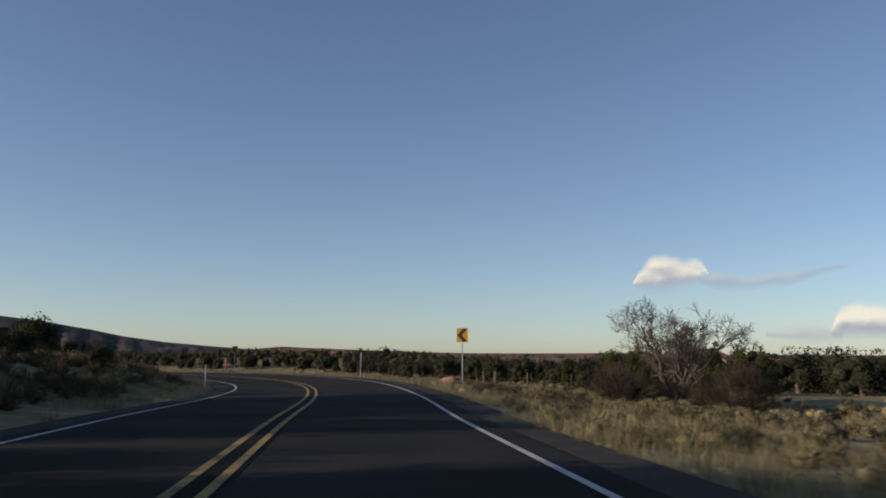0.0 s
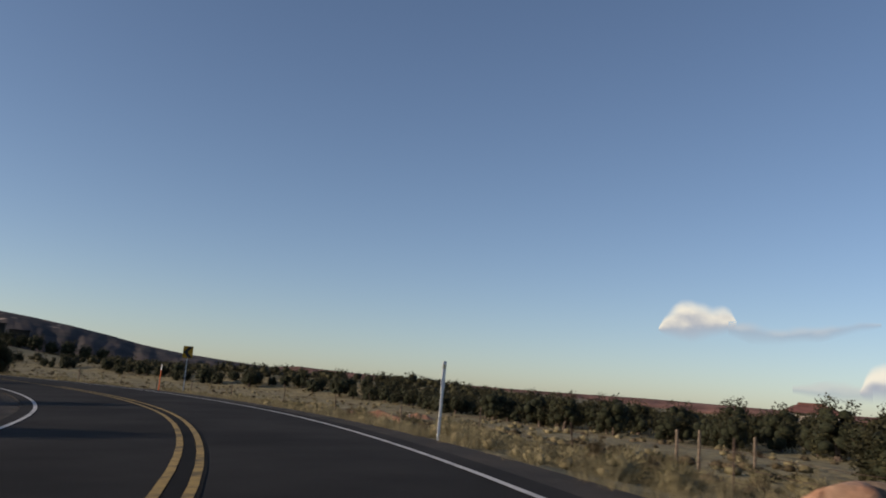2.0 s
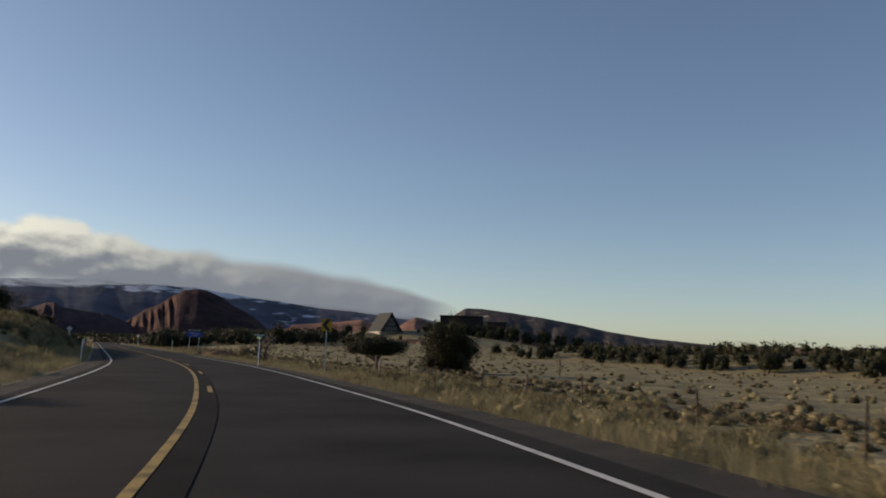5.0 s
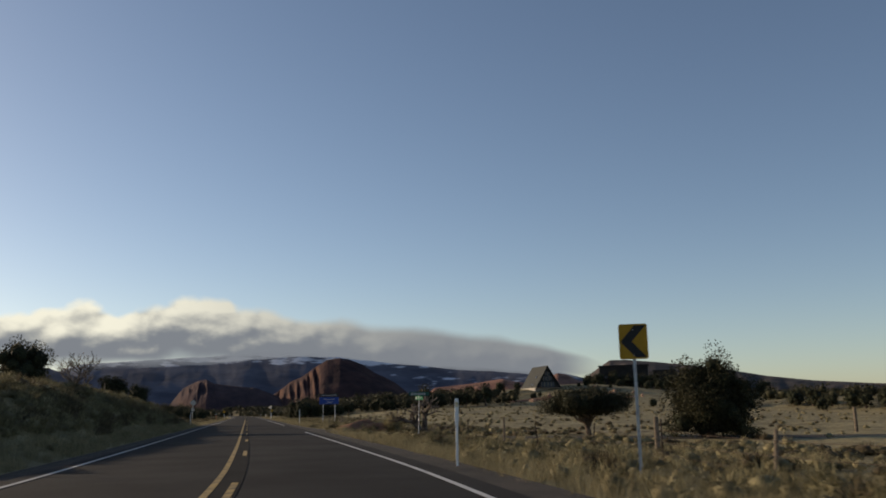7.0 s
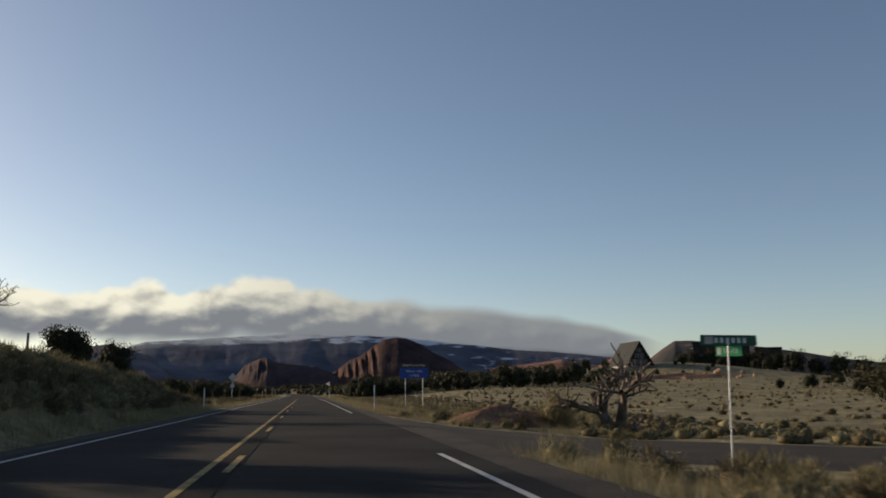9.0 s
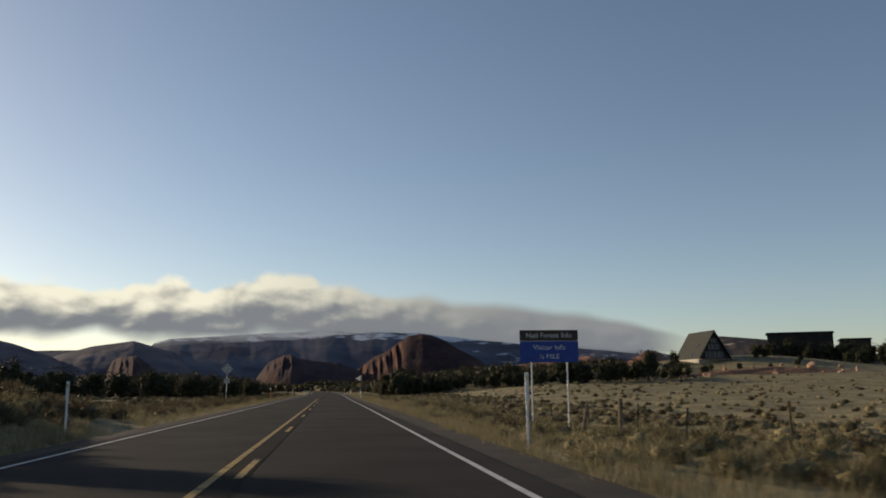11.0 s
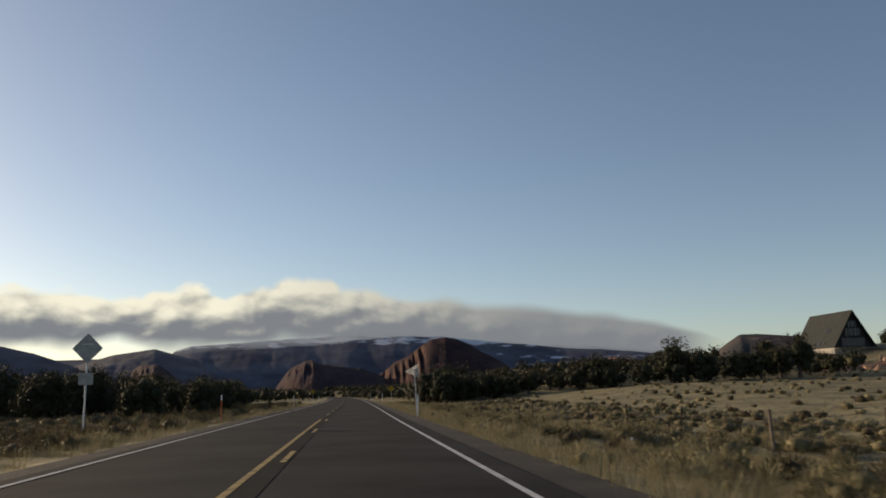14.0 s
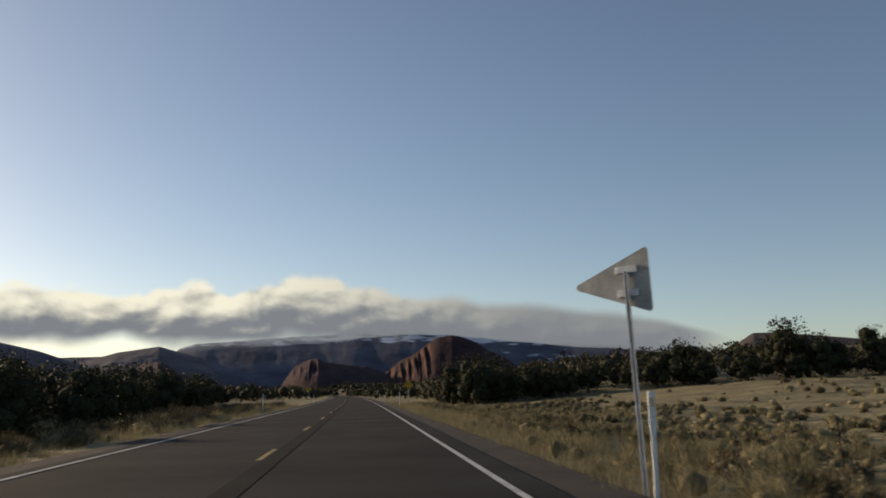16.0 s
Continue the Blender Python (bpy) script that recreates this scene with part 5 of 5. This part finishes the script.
# ---- rocks, stump-shaped shade block, red earth ----
def rock(name, label, x, y, size, seed, material_, category="rock", group=""):
    rng = np.random.default_rng(seed)
    v = icosphere(3)[0]
    f = icosphere(3)[1]
    for _ in range(7):
        n = rng.normal(size=3)
        n /= np.linalg.norm(n)
        cut = rng.uniform(0.45, 0.8)
        over = np.maximum(v @ n - cut, 0)
        v = v - over[:, None] * n
    v = v * np.array(size) * 0.62 + 0.02 * np.sin(v * 9 + seed)
    ob = new(name, mesh_np(name, v, f, material_))
    ob.matrix_basis = pose(x, y, ground_at(x, y) + size[2] * 0.25, 0, 0, seed * 40)
    return tagged(ob, label, category, group)


rock("boulder", "pale red sandstone boulder at the road's edge", -16.3, 90.3, (1.0, 0.85, 0.85), 3, M_ROCKRED)
# dark stump-shaped block added for the shaded right side of the boulder
stump = thing("boulder_shade_block", "dark block in place of the red boulder's shaded side", "stump", pose(-15.6, 89.9, ground_at(-15.6, 89.9)) @ Matrix.Scale(1.25, 4))
sv, sf = tube([(0, 0, -0.2), (0.02, 0, 0.1), (0.03, 0.02, 0.3), (0.06, 0.02, 0.54), (0.06, 0.02, 0.57)], [0.30, 0.24, 0.24, 0.28, 0.02], 12)
part("trunk", mesh_np("trunk", sv, sf, M_BARK), M_BARK, stump)
for k in range(26):
    a = RNG.uniform(0, 1)
    rock("boulder", "tumbled pale boulder on the slope below the house", 88 + 50 * a + RNG.normal(0, 3), 448 - 4 * a + RNG.normal(0, 7), tuple(RNG.uniform(0.6, 1.9, 3)), 20 + k, M_ROCK, group="slope boulders")


def mound(name, label, x, y, sx_, sy_, h, turn, material_, seed):
    """A low uneven heap of earth."""
    n = 26
    u = np.linspace(-1, 1, n)
    a, b = np.meshgrid(u, u)
    r = np.hypot(a, b)
    z = h * np.clip(1 - r**2, 0, 1) ** 1.2 * (1 + 0.35 * waves(a * 4, b * 4, 0.8, seed)) - 0.12
    c, s_ = math.cos(radians(turn)), math.sin(radians(turn))
    px, py = x + a * sx_ * c - b * sy_ * s_, y + a * sx_ * s_ + b * sy_ * c
    base = land(px.ravel(), py.ravel())
    verts = np.stack([px.ravel(), py.ravel(), z.ravel() + base], 1)
    i = (np.arange(n - 1)[:, None] * n + np.arange(n - 1)[None]).ravel()
    tagged(new(name, mesh_np(name, verts, np.stack([i, i + 1, i + 1 + n, i + n], 1), material_, shade=True)), label, "earth mound", kind="structure")


mound("red_earth_mound", "heap of bare red earth beside the side road", 10.8, 239.6, 3.4, 1.9, 0.95, 5, M_REDSOIL, 1)
mound("red_earth_mound", "low bank of bare red earth along the fence", 12.6, 124.0, 1.4, 6.5, 0.55, -18, M_REDSOIL, 2)
mound("red_earth_mound", "low heap of red earth in the pasture", 36.0, 139.0, 1.4, 3.0, 0.5, -25, M_REDSOIL, 3)
mound("red_earth_mound", "bare red earth below the house", 108.0, 440.0, 26.0, 5.0, 1.2, -5, M_REDSOIL, 4)


# ---- grass and brush ----
def tuft(rng, blades, height, width, lean):
    """A tuft of grass blades."""
    a = rng.uniform(0, 6.28, blades)
    r = width * np.sqrt(rng.uniform(0, 1, blades))
    h = height * rng.uniform(0.55, 1.1, blades)
    out = lean * rng.uniform(0.3, 1.2, blades)
    base = np.stack([r * np.cos(a), r * np.sin(a), np.full(blades, -0.03)], 1)
    b = a + rng.normal(0, 0.6, blades)
    tip = base + np.stack([np.cos(b) * h * out, np.sin(b) * h * out, h], 1)
    side = np.stack([-np.sin(b), np.cos(b), np.zeros(blades)], 1) * (0.0022 + 0.0035 * rng.uniform(0, 1, blades))[:, None] * (height / 0.4) ** 0.5
    verts = np.stack([base - side, base + side, tip], 1).reshape(-1, 3)
    return verts, np.arange(3 * blades).reshape(-1, 3)


def broom(rng, stems, height, width):
    """A rounded bush of many fine stems that fan out from the base."""
    a = rng.uniform(0, 6.28, stems)
    up = np.arccos(rng.uniform(0.12, 1.0, stems))
    reach = rng.uniform(0.72, 1.05, stems)
    tip = np.stack([np.cos(a) * np.sin(up) * width / 2, np.sin(a) * np.sin(up) * width / 2, np.cos(up) * height], 1) * reach[:, None]
    start = tip * rng.uniform(0.1, 0.5, stems)[:, None] + rng.normal(0, 0.02, (stems, 3))
    side = np.cross(tip, rng.normal(size=(stems, 3)))
    side *= 0.010 / (np.linalg.norm(side, axis=1)[:, None] + 1e-6)
    verts = np.stack([start - side, start + side, tip + side * 0.6], 1).reshape(-1, 3)
    heads = leaves(rng, tip[::2], np.full(len(tip[::2]), 0.06), 1, 0.07)
    return merge([(verts, np.arange(3 * stems).reshape(-1, 3)), heads])


def shrub(rng, sprays, per, size, width, height, core=0.33):
    """A rounded low bush: sprays of fine twigs over a dome, round an uneven heart."""
    way = rng.normal(size=(sprays, 3))
    way[:, 2] = np.abs(way[:, 2]) * 0.9 + 0.05
    way /= np.linalg.norm(way, axis=1)[:, None]
    lump = 1 + 0.22 * np.sin(3 * np.arctan2(way[:, 1], way[:, 0]) + rng.uniform(0, 6)) * (1 - way[:, 2])
    heart = way * np.array([width / 2, width / 2, height]) * (0.62 * lump * rng.uniform(0.75, 1.1, sprays))[:, None]
    n = sprays * per
    out = np.repeat(way, per, 0) + rng.normal(0, 0.42, (n, 3)) + np.array([0, 0, 0.35])
    out /= np.linalg.norm(out, axis=1)[:, None]
    root = np.repeat(heart, per, 0) + rng.normal(0, 0.07, (n, 3)) * np.array([width, width, height * 0.6])
    root[:, 2] = np.maximum(root[:, 2], 0.0)
    tip = root + out * (rng.uniform(0.15, 0.42, n) * height)[:, None]
    side = np.cross(out, rng.normal(size=(n, 3)))
    side *= (size * rng.uniform(0.6, 1.3, n) / (np.linalg.norm(side, axis=1) + 1e-6))[:, None]
    blades = np.stack([root - side, root + side, tip], 1).reshape(-1, 3)
    v, f = LUMP
    v = v * np.array([width * core, width * core, height * core * 1.27]) * rng.uniform(0.68, 1.12, (len(v), 1)) + np.array([0, 0, height * 0.24])
    return merge([(blades, np.arange(3 * n).reshape(-1, 3)), (v, f)])


def scattered(count, d0, d1, y0, y1, seed, bias=1.0):
    """Random places beside the road, off the asphalt and the side road, within a span of its length."""
    rng = np.random.default_rng(seed)
    s0, s1 = station_of(*y0), station_of(*y1)
    s = rng.uniform(s0, s1, count)
    u = rng.uniform(0, 1, count) ** bias
    d = d0 + (d1 - d0) * u
    x, y = along(s, d)
    ok = (np.hypot(x + 16.5, y - 89.9) > 1.7) & (side_road(x, y) < -0.4) & (np.abs(off_road(x, y)[0]) > 4.75)
    x, y = x[ok], y[ok]
    return np.c_[x, y, land(x, y)], rng


START, STOP = (-57.0, 61.0), (0.0, 430.0)
g = np.random.default_rng(11)
TUFTS = [tuft(g, 36, 0.30 + 0.03 * k, 0.20, 0.55) for k in range(6)]
SHORT = [tuft(g, 11, 0.17, 0.22, 1.2) for _ in range(5)]
TALL = [shrub(g, 30, 7, 0.009, 0.9, 0.62, 0.22) for _ in range(4)] + [broom(g, 100, 0.62, 0.95)]
SAGES = [shrub(g, 34, 7, 0.012, 1.0, 0.68, 0.30) for _ in range(6)]
LITTLE = [shrub(g, 16, 4, 0.024, 0.95, 0.46) for _ in range(5)]


def field(name, label, shapes, spots, rng, lo, hi, material_, category):
    n = len(spots)
    sc = rng.uniform(lo, hi, (n, 1)) * rng.uniform(0.85, 1.15, (n, 2))
    picks = rng.integers(0, len(shapes), n)
    if shapes is SAGES:  # simpler bushes further from the road
        away = np.abs(off_road(spots[:, 0], spots[:, 1])[0]) > 11.5
        shapes = SAGES + LITTLE
        picks = np.where(away, len(SAGES) + picks % len(LITTLE), picks)
        sc[away] *= 1.15
    v, f = spread(shapes, spots, sc, rng.uniform(0, 6.28, n), picks)
    return tagged(new(name, mesh_np(name, v, f, material_)), label, category, kind="stuff")


def clumped(spots, size, seed, cut):
    """Keeps places where a broken pattern allows, so that growth comes in drifts."""
    w = waves(spots[:, 0], spots[:, 1], size, seed) + 0.6 * waves(spots[:, 0], spots[:, 1], size * 0.37, seed + 4)
    return spots[w > cut]


sp, rg = scattered(15000, 4.9, 13.5, START, STOP, 101, 1.3)
field("roadside_grass", "dry straw-coloured roadside grass in winter", TUFTS, clumped(sp, 4.0, 1, -0.45), rg, 0.6, 1.15, M_STRAW, "grass")
sp, rg = scattered(11000, -4.9, -15, START, STOP, 102, 1.3)
sp = sp[(off_road(sp[:, 0], sp[:, 1])[0] > -7.6) | (sp[:, 1] > 262)]
field("roadside_grass", "dry straw-coloured grass on the bank", TUFTS, clumped(sp, 4.0, 2, -0.45), rg, 0.6, 1.15, M_STRAW, "grass")
sp, rg = scattered(4600, 5.6, 19, START, STOP, 103, 1.1)
field("rabbitbrush", "rounded straw-pale rabbitbrush along the road", TALL, clumped(sp, 5.0, 3, 0.0), rg, 0.55, 1.05, M_RABBIT, "brush")
sp, rg = scattered(1500, -5.6, -17, START, STOP, 104, 1.0)
field("rabbitbrush", "rounded straw-pale rabbitbrush along the road", TALL, clumped(sp, 5.0, 4, -0.1), rg, 0.6, 1.1, M_RABBIT, "brush")
sp, rg = scattered(3000, 7.6, 26, START, STOP, 105, 1.1)
field("sagebrush", "grey-tan sagebrush in thick rows along the road", SAGES, clumped(sp, 6.0, 5, -0.35), rg, 0.55, 1.25, M_SAGE, "sagebrush")
sp, rg = scattered(1900, 7.8, 28, START, STOP, 106, 1.1)
field("dark_brush", "dark leafless brush between the sagebrush", SAGES, clumped(sp, 6.0, 6, -0.25), rg, 0.5, 1.2, M_SAGEDARK, "brush")
sp, rg = scattered(1300, -6.5, -28, START, STOP, 107, 1.1)
field("sagebrush", "grey-tan sagebrush on the bank", SAGES, clumped(sp, 6.0, 7, -0.3), rg, 0.55, 1.2, M_SAGE, "sagebrush")
sp, rg = scattered(3300, -6.2, -20, START, STOP, 108, 1.0)
od = off_road(sp[:, 0], sp[:, 1])[0]
sp = sp[~((sp[:, 1] > 140) & (sp[:, 1] < 192) & (od > -9.5))]
field("dark_brush", "brown brush covering the bank", SAGES, clumped(sp, 6.0, 8, -0.4), rg, 0.6, 1.3, M_SAGEDARK, "brush")
sp, rg = scattered(22000, 12, 130, START, STOP, 109, 1.6)
field("pasture_grass", "short grazed tan grass of the pasture", SHORT, sp, rg, 0.7, 1.4, M_STRAW, "grass")
sp, rg = scattered(2300, 17, 150, START, STOP, 110, 1.3)
field("pasture_brush", "scattered low straw-pale brush in the pasture", LITTLE, clumped(sp, 14.0, 9, -0.35), rg, 0.4, 1.5, M_RABBIT, "sagebrush")
sp, rg = scattered(650, 17, 150, START, STOP, 111, 1.3)
field("pasture_brush", "scattered dark shrubs in the pasture", LITTLE, sp, rg, 0.5, 1.6, M_SAGEDARK, "brush")
sp, rg = scattered(3500, -15, -70, START, STOP, 112, 1.4)
field("pasture_grass", "short tan grass among the left junipers", SHORT, sp, rg, 0.7, 1.4, M_STRAW, "grass")
sp, rg = scattered(900, -16, -80, START, STOP, 113, 1.3)
field("pasture_brush", "scattered low sagebrush among the junipers", LITTLE, sp, rg, 0.6, 1.4, M_SAGE, "sagebrush")


def bush(name, label, x, y, scale, material_, seed, w=1.0, h=0.8, n=60, per=16, thick=0.006):
    rng = np.random.default_rng(seed)
    v, f = shrub(rng, n, per, thick, w, h)
    ob = new(name, mesh_np(name, v, f, material_))
    ob.matrix_basis = pose(x, y, ground_at(x, y) - 0.03, 0, 0, seed * 30) @ Matrix.Scale(scale, 4)
    return tagged(ob, label, "bush")


bush("straw_bush", "tall straw-yellow rabbitbrush beside the red earth", 12.8, 238.6, 2.0, M_RABBIT, 3, 0.95, 1.05, 80)
for k, (x, y, sc) in enumerate(((-18.0, 73.0, 2.6), (-15.6, 79.6, 2.8), (-10.4, 75.0, 3.0), (-8.6, 79.0, 2.9), (-12.0, 82.0, 2.6), (-6.0, 76.0, 2.6), (-3.6, 79.6, 2.4), (-14.0, 76.0, 2.4))):
    bush("thicket_bush", "brown leafless thicket under the bare tree", x, y, sc, M_THICKET, 40 + k, 1.15, 0.95, 110, 20, 0.004)
sp, rg = scattered(750, -6.8, -14.5, (0.0, 186.0), (0.0, 264.0), 114, 1.0)
field("dark_brush", "thick grey-brown brush on the shaded bank", SAGES, sp, rg, 0.7, 1.3, M_SAGE, "brush")
sp, rg = scattered(4800, -4.9, -8.6, (-20.0, 98.0), (0.0, 264.0), 111, 1.0)
field("bank_grass", "tangled dry grass on the roadside bank", TUFTS, sp, rg, 0.6, 1.1, M_STRAW, "grass")
